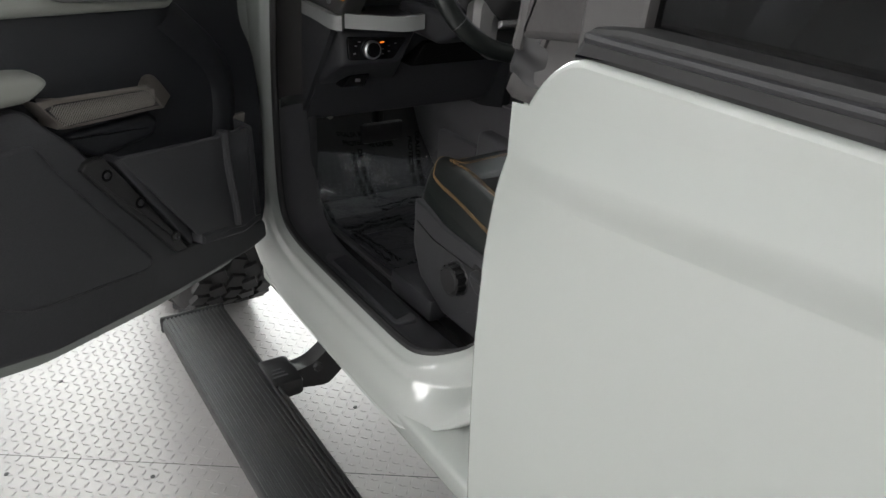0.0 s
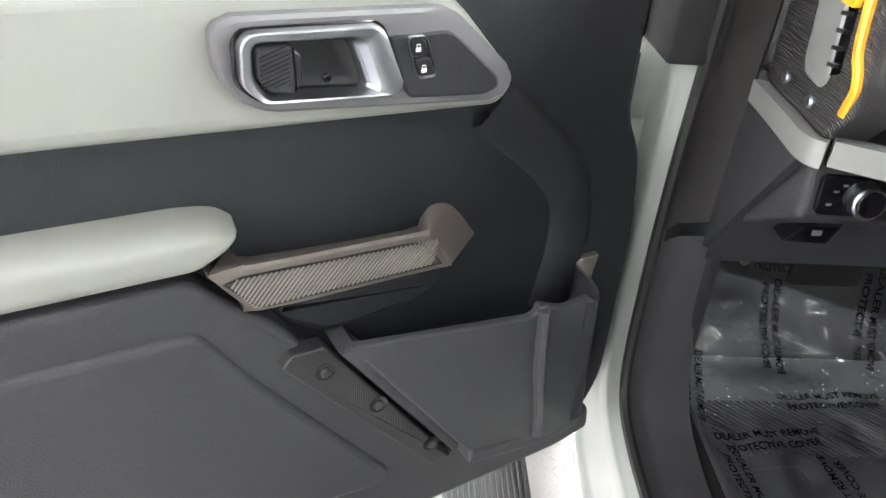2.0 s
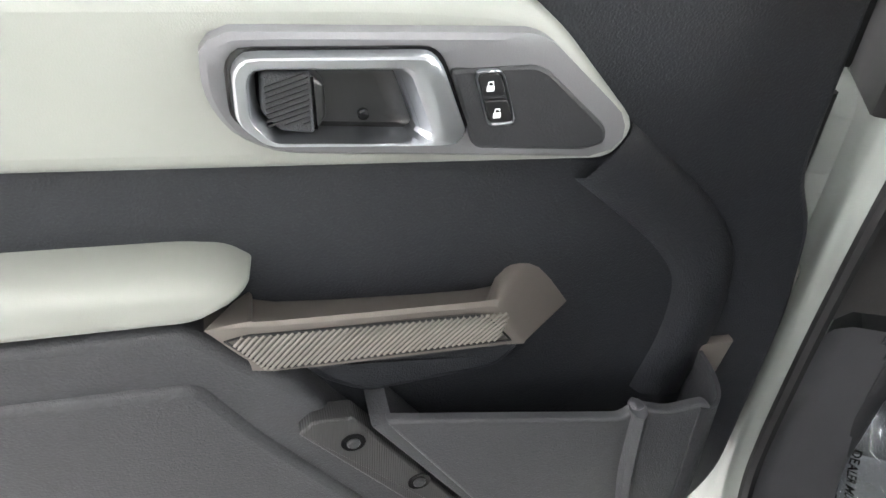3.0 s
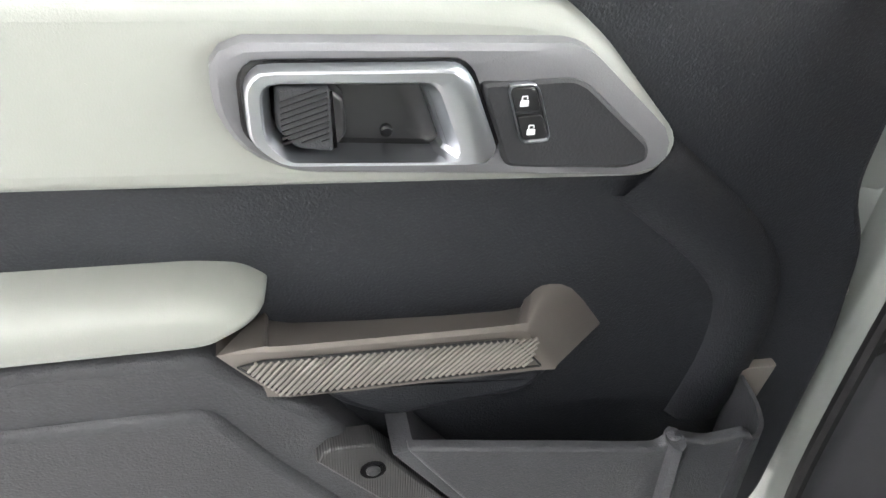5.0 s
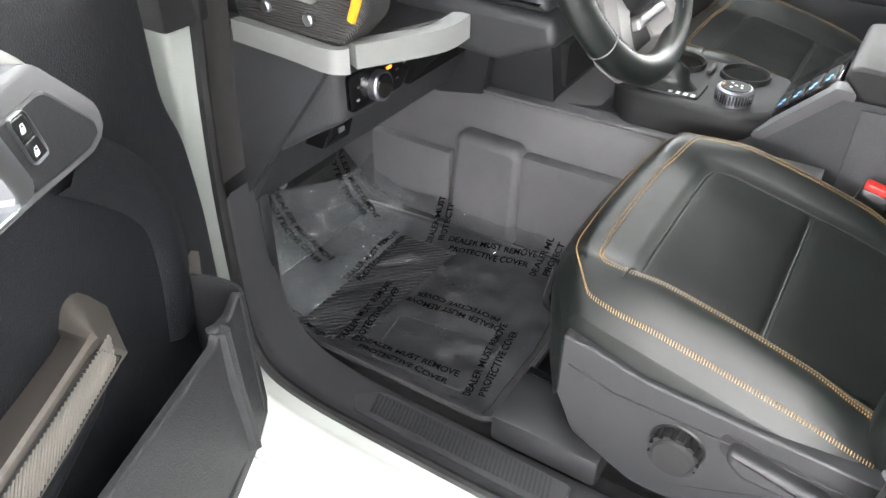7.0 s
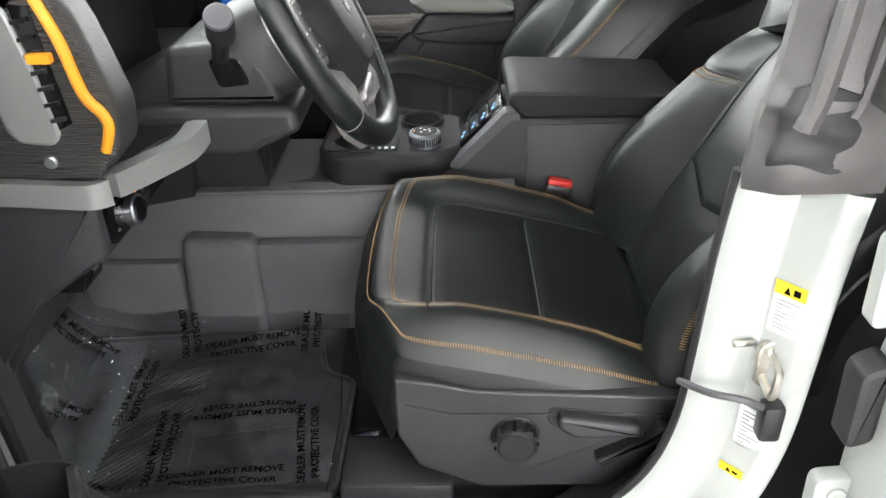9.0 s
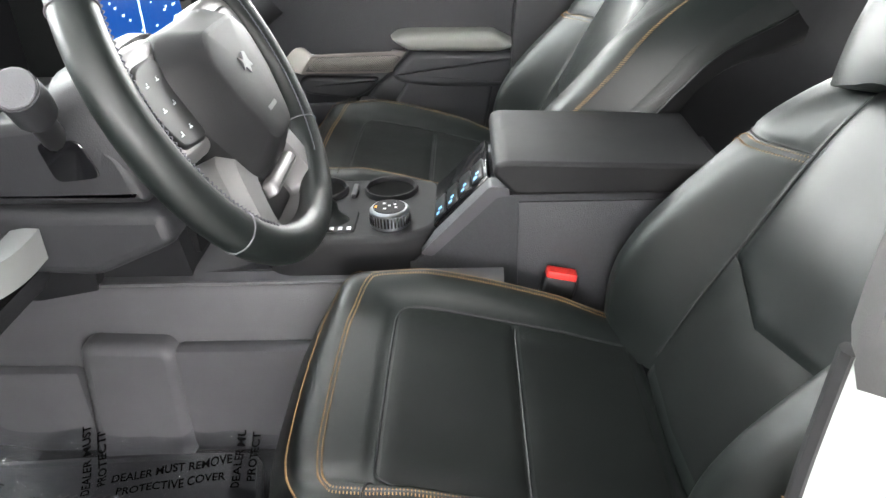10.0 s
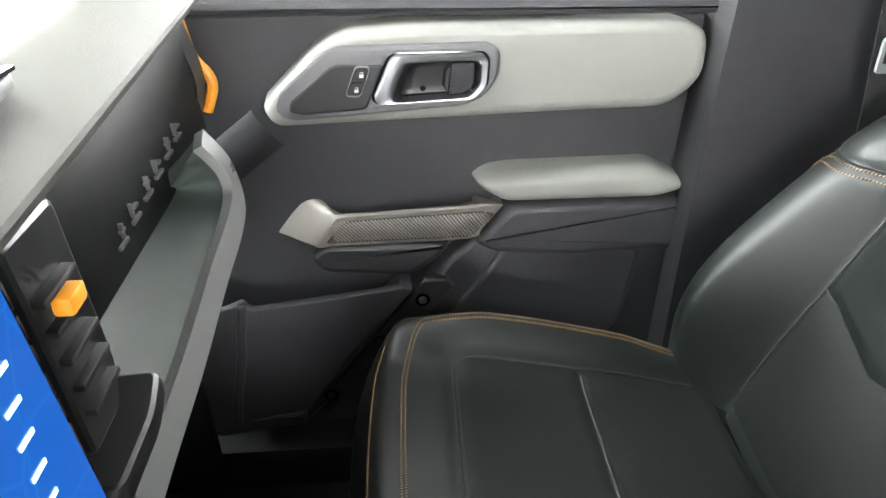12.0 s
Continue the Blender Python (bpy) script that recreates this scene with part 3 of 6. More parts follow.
def rear_pillar():
    """The pillar behind the front doorway: soft-top cover, striker, stickers."""
    cover = thing("soft_top_pillar_cover", "grey fabric and plastic soft-top cover on the door pillar", "pillar cover", m=pose(0.03, 0, 0))
    pts = smooth_path([(-0.785, 1.145), (-0.790, 1.21), (-0.800, 1.26), (-0.815, 1.45), (-0.86, 1.78)], 4)
    bm = bmesh.new()
    rings = []
    for i, p in enumerate(pts):
        t = i / (len(pts) - 1)
        w = 0.012 * math.sin(i * 1.3)
        sec = [(0.055, -0.030), (0.02, -0.012), (-0.010, -0.004), (-0.034 - w, -0.03), (-0.036, -0.085 + w), (-0.030, -0.13), (0.05, -0.13)]
        rings.append([bm.verts.new((x, p[0] + dy, p[1] + (0.006 * math.sin(x * 90) if i == 0 else 0))) for x, dy in sec])
    for r0, r1 in zip(rings, rings[1:]):
        for k in range(len(r0)):
            bm.faces.new((r0[k], r0[(k + 1) % len(r0)], r1[(k + 1) % len(r0)], r1[k]))
    bm.faces.new(rings[0])
    bm.faces.new(rings[-1])
    part("sleeve", bm, PILLAR_TRIM, cover, smooth=60)
    part("rib", tube([(-0.036, p[0] - 0.035, p[1]) for p in pts[4:]], 0.011, 8), PILLAR_TRIM, cover)
    part("rib", tube([(-0.034, p[0] - 0.075, p[1]) for p in pts[5:]], 0.007, 8), PILLAR_TRIM, cover)
    pan = part("side_panel", prism(rounded([(-0.872, 1.232), (-0.885, 1.30), (-0.915, 1.78), (-1.115, 1.78), (-1.095, 1.30), (-1.055, 1.256)], 0.012), -0.03, -0.080, YZ, 0.010, 3), FABRIC, cover, "grey fabric side panel with piped seam")
    part("seam_piping", tube(smooth_path([(-0.082, -0.888, 1.330), (-0.082, -0.98, 1.318), (-0.082, -1.095, 1.302)], 4), 0.0035, 6), STEEL, pan)
    part("panel_border", tube(smooth_path([(-0.081, -0.905, 1.36), (-0.081, -0.925, 1.74), (-0.081, -1.09, 1.74), (-0.081, -1.085, 1.35)], 8), 0.006, 6), FABRIC, pan)
    part("boot_fold", sheet(lambda u, v: (-0.028 - 0.012 * math.sin(math.pi * u) ** 0.6 * (1 + 0.12 * math.sin(11 * v + 3 * u) + 0.05 * math.sin(23 * v - 5 * u)), -0.800 - 0.078 * u - 0.010 * v + 0.002 * math.sin(11 * v), 1.172 + 0.074 * v + 0.005 * math.sin(6 * u)), 24, 24, 0.004), RUBBER, cover, "folded rubber boot at the pillar's foot", 70)
    st = thing("door_striker", "zinc-plated door latch striker on a painted pillar", "door striker", m=pose(0.060, 0.010, -0.032))
    part("plate", prism(rounded([(-0.885, 0.930), (-0.855, 0.922), (-0.851, 0.980), (-0.878, 0.992)], 0.012), -0.036, -0.043, YZ, 0.002), STEEL, st)
    part("loop", tube(smooth_path([(-0.04, -0.865, 0.972), (-0.075, -0.862, 0.972), (-0.082, -0.860, 0.965), (-0.083, -0.858, 0.948), (-0.075, -0.858, 0.940), (-0.04, -0.862, 0.938)], 5), 0.005, 8), STEEL, st)
    part("pin", tube([(-0.04, -0.845, 0.985), (-0.044, -0.822, 0.986)], 0.004, 8), STEEL, st)
    for dz in (0.94, 0.975):
        part("screw", disc((-0.042, -0.875, dz), (-1, 0, 0), 0.007, 0.004, 12, bevel=0.001), STEEL, st)
    cable = thing("striker_cable", "grey cable with a black plug hanging from the door pillar", "cable", m=pose(0.060, 0.0, -0.046))
    part("wire", tube(smooth_path([(-0.015, -0.770, 0.925), (-0.06, -0.79, 0.945), (-0.075, -0.82, 0.948), (-0.068, -0.848, 0.93)], 6), 0.0045, 8), PLASTIC_MID, cable)
    part("plug", box(-0.078, -0.055, -0.872, -0.847, 0.885, 0.935, 0.005), PLASTIC_SMOOTH, cable)

    def sticker(name, wide, z0, z1, label, head, bars, place):
        s = thing(name, label, "sticker", m=place)
        part("paper", box(-0.0012, 0.001, -wide, 0, z0, z1, 0), LABEL_WHITE, s)
        if head:
            part("yellow_band", box(-0.0024, -0.001, -wide, 0, z1 - head, z1 + 0.002, 0), LABEL_YELLOW, s)
            part("warning_sign", prism([(-wide * 0.52, z1 - head + 0.003), (-wide * 0.30, z1 - head + 0.003), (-wide * 0.41, z1 - 0.001)], -0.0024, -0.0029, YZ), BLACK_INK, s)
            part("warning_mark", box(-0.0029, -0.0024, -wide * 0.82, -wide * 0.60, z1 - head + 0.004, z1 - 0.002, 0), BLACK_INK, s)
        bm = bmesh.new()
        for i in range(bars):
            z = z1 - head - 0.006 - i * (z1 - z0 - head - 0.009) / bars
            box(-0.0017, -0.0012, -wide + 0.004 + 0.008 * (i % 3), -0.004, z - 0.0011, z, 0, bm)
        part("print", bm, SAGE_DARK, s)
        return s

    sticker("warning_sticker", 0.034, 0.968, 1.030, "white warning sticker with yellow band on painted pillar", 0.014, 8, pose(0.0265, -0.8485, 0, 0, 0, -48))
    sticker("data_sticker", 0.034, 0.775, 0.860, "white printed data sticker on painted pillar", 0.0, 13, pose(0.0265, -0.8400, 0, 0, 0, -48))
    sticker("tyre_sticker", 0.030, 0.73, 0.768, "white printed sticker with yellow band", 0.01, 3, pose(0.0265, -0.8300, 0, 0, 0, -48))


rear_pillar()


def rear_door():
    d = thing("rear_car_door", "closed pale green-grey rear car door with black window rail", "car door", "car doors")
    X0 = -0.125
    out = rounded([(-0.960, 0.44), (-0.938, 0.70), (-0.930, 0.86), (-0.934, 1.00), (-0.946, 1.09), (-0.976, 1.177), (-1.008, 1.225), (-1.045, 1.252), (-1.85, 1.250), (-2.0, 1.2), (-2.0, 0.44)], 0.025, 5)
    bm = prism(out, -0.04, X0, YZ, 0.007, 3)
    part("door_skin", bm, PAINT, d, "pale green-grey painted door skin with a soft crease")
    # soft crease below the window
    part("crease", sheet(lambda u, v: (X0 - 0.0006 - 0.0075 * min(1, u * 14) * (math.sin(math.pi * min(1, v / 0.86)) ** 1.5 if v < 0.43 else max(0.0, 1 - ((v - 0.43) / 0.57)) ** 1.4), -0.966 - 0.99 * u, 1.095 + 0.033 * min(1, u * 2.4) + 0.012 * u + 0.095 * v), 40, 24), PAINT, d, smooth=80)
    part("window_rail", prism(rounded([(-1.035, 1.247), (-1.10, 1.250), (-1.97, 1.248), (-1.97, 1.284), (-1.10, 1.286), (-1.055, 1.280)], 0.01), -0.05, X0 + 0.006, YZ, 0.006), RUBBER, d, "black rubber window rail")
    part("rail_lip", tube([(X0 + 0.002, -1.06, 1.272), (X0 + 0.002, -1.5, 1.272), (X0 + 0.002, -1.95, 1.272)], 0.005, 8), PLASTIC, d)
    part("window_glass", box(-0.088, -0.084, -1.97, -1.10, 1.27, 1.72, 0), GLASS_DARK, d, "dark tinted window glass")
    part("window_post", prism(rounded([(-1.02, 1.25), (-1.10, 1.25), (-1.14, 1.74), (-1.07, 1.74)], 0.01), -0.05, -0.10, YZ, 0.006), PILLAR_TRIM, d)
    part("window_top_frame", box(-0.105, -0.05, -1.98, -1.07, 1.71, 1.76, 0.01), PLASTIC, d)
    part("inner_panel", prism([(-0.99, 0.55), (-0.99, 1.22), (-1.95, 1.22), (-1.95, 0.55)], -0.04, 0.02, YZ, 0.01), PLASTIC, d)
    for z in (1.08, 0.78):
        h = part("hinge", prism(rounded([(-0.955, z - 0.04), (-0.90, z - 0.05), (-0.895, z + 0.05), (-0.95, z + 0.055)], 0.012), -0.046, -0.066, YZ, 0.003), PAINT, d)
        part("bolt", disc((-0.066, -0.92, z + 0.03), (-1, 0, 0), 0.010, 0.006, 12, bevel=0.002), PAINT, h)
    part("wiring_grommet", prism(rounded([(-0.935, 0.895), (-0.905, 0.885), (-0.90, 0.985), (-0.93, 1.0)], 0.012), -0.045, -0.078, YZ, 0.008), RUBBER, d)


rear_door()


def running_board():
    rb = thing("running_board", "black ribbed aluminium running board below the car door", "running board")
    x0, x1, y0, y1, z = -0.246, -0.075, -2.3, 0.30, 0.275
    part("board", box(x0, x1, y0, y1, z - 0.04, z, 0.008), RIB_RUBBER, rb)
    bm = bmesh.new()
    n = 15
    for i in range(n):
        x = x0 + 0.010 + (x1 - x0 - 0.02) * i / (n - 1)
        box(x - 0.0028, x + 0.0028, y0 + 0.01, y1 - 0.006, z - 0.001, z + 0.0045, 0.0012, bm)
    part("ribs", bm, RIB_RUBBER, rb)
    part("end_cap", box(x0 - 0.003, x1 + 0.003, y1 - 0.004, y1 + 0.012, z - 0.043, z + 0.004, 0.006), PLASTIC_SMOOTH, rb)
    arm = part("swing_arm", prism(rounded([(-0.06, 0.235), (0.06, 0.21), (0.16, 0.30), (0.20, 0.42), (0.14, 0.44), (0.09, 0.34), (0.02, 0.285), (-0.06, 0.275)], 0.02), -0.10, -0.045, XZ, 0.008), PLASTIC_SMOOTH, rb, "black cast folding arm")
    part("arm_block", box(-0.10, -0.02, -0.14, -0.02, 0.235, 0.285, 0.012), PLASTIC_SMOOTH, rb)
    part("bolt", disc((0.03, -0.105, 0.28), (0, -1, 0), 0.012, 0.01, 10, bevel=0.002), RUBBER, rb)
    part("bolt", disc((0.11, -0.105, 0.36), (0, -1, 0), 0.012, 0.01, 10, bevel=0.002), RUBBER, rb)
    bm = bmesh.new()
    for i in range(3):
        box(-0.088 + 0.004 * i, -0.050 - 0.003 * i, -0.112 + i * 0.014, -0.106 + i * 0.014, 0.2852, 0.2864, 0, bm)
    part("casting_marks", bm, PLASTIC_MID, rb)


running_board()


def front_wheel():
    c, R, W = Vector((0.03, 0.86, 0.40)), 0.40, 0.27
    bm = bmesh.new()
    prof = [(-W / 2, R - 0.12), (-W / 2 - 0.012, R - 0.06), (-W / 2 + 0.01, R - 0.022), (-W / 2 + 0.03, R - 0.014), (W / 2 - 0.03, R - 0.014), (W / 2 - 0.01, R - 0.022), (W / 2 + 0.012, R - 0.06), (W / 2, R - 0.12)]
    n = 48
    rings = [[bm.verts.new(c + Vector((x, r * math.cos(2 * math.pi * k / n), r * math.sin(2 * math.pi * k / n)))) for x, r in prof] for k in range(n)]
    for k in range(n):
        for j in range(len(prof)):
            bm.faces.new((rings[k - 1][j], rings[k][j], rings[k][(j + 1) % len(prof)], rings[k - 1][(j + 1) % len(prof)]))
    tyre = part("front_wheel", bm, RUBBER, BODY, "black off-road tyre with chunky tread blocks")
    bm = bmesh.new()
    m = 34
    for k in range(m):
        for j, xx in enumerate((-0.105, -0.052, 0.0, 0.052, 0.105)):
            a = 2 * math.pi * (k + 0.5 * (j % 2)) / m
            bl = bmesh.ops.create_cube(bm, size=1.0)["verts"]
            bmesh.ops.scale(bm, vec=(0.043, 0.052, 0.018), verts=bl)
            bmesh.ops.rotate(bm, matrix=Matrix.Rotation(0.35 if j % 2 else -0.35, 3, "Z"), verts=bl)
            bmesh.ops.translate(bm, vec=(xx, 0, R - 0.012), verts=bl)
            bmesh.ops.rotate(bm, matrix=Matrix.Rotation(a, 3, "X"), verts=bl)
            bmesh.ops.translate(bm, vec=c, verts=bl)
    tagged(part("tread_blocks", bm, RUBBER, tyre), "chunky rubber tread blocks", kind="stuff")
    part("rim", disc(c + Vector((-0.10, 0, 0)), (-1, 0, 0), 0.27, 0.02, 32, bevel=0.01), PLASTIC_SMOOTH, tyre)


front_wheel()


# ---- doors ----
def car_door(name, label, place, s, driver):
    d = thing(name, label, "car door", "car doors", m=place)
    A = UWZ(s)
    shell = rounded([(0.06, 0.70), (0.080, 0.612), (0.14, 0.580), (0.36, 0.570), (0.62, 0.578), (0.775, 0.612), (0.855, 0.690), (0.868, 0.80), (0.870, 1.0), (0.870, 1.30), (0.11, 1.30), (0.11, 1.09), (0.065, 1.04)], 0.03, 4)
    part("door_shell", prism(shell, -0.040, -0.145, A, 0.012, 3), PAINT, d, "pale green-grey painted door shell")
    rim = rounded([(0.042, 0.70), (0.07, 0.634), (0.14, 0.618), (0.36, 0.616), (0.62, 0.624), (0.755, 0.652), (0.825, 0.71), (0.856, 0.80), (0.864, 1.0), (0.864, 1.30), (0.095, 1.30), (0.092, 1.11), (0.061, 1.058), (0.044, 0.95)], 0.03, 4)
    # both doors share one trim; the passenger's lighter plastic stands for brighter light
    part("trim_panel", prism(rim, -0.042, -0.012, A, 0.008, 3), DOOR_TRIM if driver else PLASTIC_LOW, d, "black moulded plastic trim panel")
    # lower half stands out, with a shallow bevelled field on it
    half = rounded([(0.860, 1.052), (0.60, 1.046), (0.555, 1.0), (0.526, 0.975), (0.498, 0.935), (0.34, 0.715), (0.15, 0.70), (0.085, 0.68), (0.08, 0.638), (0.14, 0.624), (0.36, 0.620), (0.62, 0.628), (0.755, 0.656), (0.825, 0.712), (0.853, 0.80)], 0.012, 4)
    part("lower_panel", prism(half, -0.014, 0.020, A, 0.010, 4), PLASTIC_LOW, d, "charcoal moulded lower door panel")
    if not driver:
        part("arm_bolster", prism(rounded([(0.845, 1.062), (0.600, 1.056), (0.552, 1.000), (0.580, 0.982), (0.660, 0.974), (0.848, 0.978)], 0.014, 4), 0.006, 0.031, A, 0.014, 5), PLASTIC_LOW, d, "charcoal moulding below the armrest")
    low = rounded([(0.402, 0.716), (0.42, 0.698), (0.652, 0.722), (0.70, 0.745), (0.785, 0.855), (0.793, 0.92), (0.80, 1.000), (0.60, 0.996), (0.560, 0.93)], 0.014, 4)
    part("lower_field", prism(low, 0.016, 0.0255, A, 0.0092, 4), PLASTIC_LOW, d)
    # curved rib that runs down from the green panel into the pocket
    rib = smooth_path([(0.290, 1.150), (0.248, 1.115), (0.198, 1.070), (0.165, 1.02), (0.160, 0.95), (0.175, 0.87)], 6)
    bm = bmesh.new()
    rr = []
    for i, p in enumerate(rib):
        a, b = rib[max(i - 1, 0)], rib[min(i + 1, len(rib) - 1)]
        dd = (b - a).normalized()
        nn = Vector((-dd.y, dd.x))
        rr.append([bm.verts.new(A(*(p + nn * o), h)) for o, h in ((-0.034, -0.014), (-0.026, -0.003), (-0.004, 0.001), (0.020, -0.002), (0.029, -0.014))])
    for r0, r1 in zip(rr, rr[1:]):
        for k in range(4):
            bm.faces.new((r0[k], r0[k + 1], r1[k + 1], r1[k]))
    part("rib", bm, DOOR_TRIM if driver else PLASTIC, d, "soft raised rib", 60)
    # upper sage panel, rolled over towards the waist
    up = rounded([(0.300, 1.164), (0.284, 1.190), (0.352, 1.264), (0.385, 1.285), (0.46, 1.292), (0.79, 1.300), (0.832, 1.286), (0.836, 1.226), (0.795, 1.188), (0.685, 1.184)], 0.022, 5)
    part("upper_panel", prism(up, -0.014, 0.028, A, 0.015, 6), SAGE, d, "sage green upper trim panel")
    part("belt_strip", prism(rounded([(0.10, 1.288), (0.36, 1.296), (0.862, 1.306), (0.862, 1.324), (0.10, 1.312)], 0.006, 3), -0.04, 0.022, A, 0.010, 4), PLASTIC_LOW, d, "dark grey waist cap")
    part("belt_seal", prism([(0.05, 1.311), (0.862, 1.323), (0.862, 1.334), (0.05, 1.324)], -0.06, 0.004, A, 0.004, 2), RUBBER, d)
    # handle surround: a raised ring with a dark plate, an open cup and a chrome frame
    bz = rounded([(0.568, 1.236), (0.568, 1.264), (0.556, 1.273), (0.378, 1.2665), (0.365, 1.261), (0.306, 1.208), (0.303, 1.188), (0.320, 1.179), (0.530, 1.198), (0.555, 1.212)], 0.011, 5)
    oo = rounded([(0.552, 1.225), (0.552, 1.256), (0.545, 1.264), (0.443, 1.261), (0.436, 1.255), (0.418, 1.210), (0.423, 1.203), (0.536, 1.210)], 0.007, 5)
    ii = rounded([(0.540, 1.228), (0.540, 1.250), (0.536, 1.2535), (0.464, 1.250), (0.460, 1.246), (0.447, 1.211), (0.451, 1.207), (0.531, 1.2135)], 0.004, 5)
    mid = Vector((0.487, 1.230))
    grow = lambda loop, k: [tuple(mid + (Vector(p) - mid) * k) for p in loop]
    bezel = part("handle_surround", frame_ring(bz, grow(ii, 1.10), 0.026, 0.042, A, 96, 0.003), SAGE_DARK, d, "grey plastic handle surround")
    dk = rounded([(0.430, 1.2480), (0.376, 1.2490), (0.366, 1.2445), (0.320, 1.203), (0.3185, 1.191), (0.334, 1.1865), (0.410, 1.1935)], 0.006, 4)
    part("dark_plate", prism(dk, 0.040, 0.0435, A, 0.003, 2), PLASTIC, bezel)
    part("shadow_gap", frame_ring(grow(oo, 1.05), grow(ii, 1.06), 0.038, 0.0440, A, 96, 0.0005), GLOSS, bezel)
    bm = bmesh.new()
    so, si = spaced(oo, 96), spaced(ii, 96)
    rings = [[bm.verts.new(A(*(Vector(so[k]) * (1 - t) + Vector(si[k]) * t), h)) for k in range(96)] for t, h in ((0.0, 0.042), (0.0, 0.0505), (0.06, 0.0530), (0.16, 0.0540), (0.60, 0.0535), (0.72, 0.0520), (1.0, 0.0420), (1.04, 0.033))]
    for r0, r1 in zip(rings, rings[1:]):
        for k in range(96):
            bm.faces.new((r0[k - 1], r0[k], r1[k], r1[k - 1]))
    hd = part("door_handle", bm, CHROME, d, "satin chrome door handle frame", 25)
    bm = bmesh.new()
    rings = [[bm.verts.new(A(*(mid + (Vector(p) - mid) * k), h)) for p in si] for k, h in ((1.06, 0.0450), (1.02, 0.0380), (0.99, 0.0330), (0.93, 0.0302), (0.6, 0.0298))]
    for r0, r1 in zip(rings, rings[1:]):
        for k in range(96):
            bm.faces.new((r0[k - 1], r0[k], r1[k], r1[k - 1]))
    bm.faces.new(rings[-1])
    part("handle_cup", bm, PLASTIC_SMOOTH, hd, smooth=60)
    pad = rounded([(0.538, 1.227), (0.537, 1.251), (0.509, 1.250), (0.508, 1.211), (0.528, 1.2145)], 0.003, 3)
    part("paddle", prism(pad, 0.030, 0.0440, A, 0.003, 3), PLASTIC_LOW, hd, "black ribbed release paddle")
    part("paddle_lip", prism(rounded([(0.510, 1.249), (0.502, 1.241), (0.501, 1.222), (0.508, 1.211)], 0.002, 3), 0.030, 0.0420, A, 0.002, 3), PLASTIC_SMOOTH, hd)
    bm = bmesh.new()
    for i in range(11):
        b0 = 1.2155 + i * 0.0034
        u0, u1 = 0.5105, 0.5350
        b1 = b0 - 0.0080
        if b1 < 1.2175:
            u1, b1 = u0 + (u1 - u0) * max(0.0, b0 - 1.2175) / (b0 - b1), 1.2175
        if b0 > 1.2485:
            u0, b0 = u0 + (u1 - u0) * (b0 - 1.2485) / (b0 - b1), 1.2485
        if u1 - u0 > 0.004:
            prism([(u0, b0), (u1, b1), (u1, b1 + 0.0014), (u0, b0 + 0.0014)], 0.0435, 0.0450, A, 0, 1, bm)
    part("grip_ribs", bm, PLASTIC_SMOOTH, hd)
    part("screw", disc(A(0.478, 1.2165, 0.0300), A(0, 0, 1), 0.0036, 0.004, 12, bevel=0.001), GLOSS, hd)
    # lock switches
    lk = rounded([(0.4150, 1.2472), (0.3970, 1.2472), (0.3845, 1.2107), (0.4030, 1.2102)], 0.005, 4)
    li = [tuple(Vector((0.3997, 1.2289)) + (Vector(p) - Vector((0.3997, 1.2289))) * 0.90) for p in lk]
    sw = part("lock_switch", frame_ring(lk, li, 0.0420, 0.0460, A, 48, 0.0005), CHROME, d, "chrome-edged lock switch")
    part("button", prism(rounded([(0.4135, 1.2452), (0.3985, 1.2452), (0.3931, 1.2300), (0.4081, 1.2300)], 0.003, 2), 0.0425, 0.0456, A, 0.001, 2), PLASTIC_SMOOTH, sw)
    part("button", prism(rounded([(0.4075, 1.2280), (0.3923, 1.2280), (0.3863, 1.2127), (0.4020, 1.2124)], 0.003, 2), 0.0425, 0.0456, A, 0.001, 2), PLASTIC_SMOOTH, sw)
    for u, z in ((0.4040, 1.2364), (0.3980, 1.2184)):
        bm = prism(rounded([(u + 0.0024, z - 0.0025), (u - 0.0024, z - 0.0025), (u - 0.0024, z + 0.0012), (u + 0.0024, z + 0.0012)], 0.0005, 2), 0.0456, 0.0460, A)
        tube([A(u + 0.0017, z + 0.001, 0.0459), A(u + 0.0015, z + 0.0036, 0.0459), A(u - 0.0012, z + 0.0036, 0.0459), A(u - 0.0014, z + 0.0020, 0.0459)], 0.0004, 5, bm=bm)
        part("lock_symbol", bm, WHITE_INK, sw)
    # armrest
    ar = rounded([(0.790, 1.110), (0.60, 1.104), (0.568, 1.099), (0.550, 1.084), (0.560, 1.074), (0.597, 1.054), (0.800, 1.058), (0.842, 1.072), (0.846, 1.084)], 0.010, 5)
    bm = bmesh.new()
    rings = []
    for k in range(13):
        t = k / 12
        h = -0.014 + 0.048 * (1 - (1 - t) ** 3.2) ** 0.42
        ring = []
        for p in ar:
            q = Vector((min(max(p[0], 0.590), 0.815), 1.080))
            w = Vector((p[0], p[1])).lerp(q, t * 0.985)
            ring.append(bm.verts.new(A(w.x, w.y, h)))
        rings.append(ring)
    for r0, r1 in zip(rings, rings[1:]):
        for k in range(len(r0)):
            bm.faces.new((r0[k - 1], r0[k], r1[k], r1[k - 1]))
    bm.faces.new(rings[-1])
    bmesh.ops.recalc_face_normals(bm, faces=bm.faces)
    part("armrest", bm, SAGE, d, "padded sage green armrest", 80)
    # pull handle: a ledge that stands out from the door, with a knuckle at its end
    tip = (0.589, 1.059, 0.034)
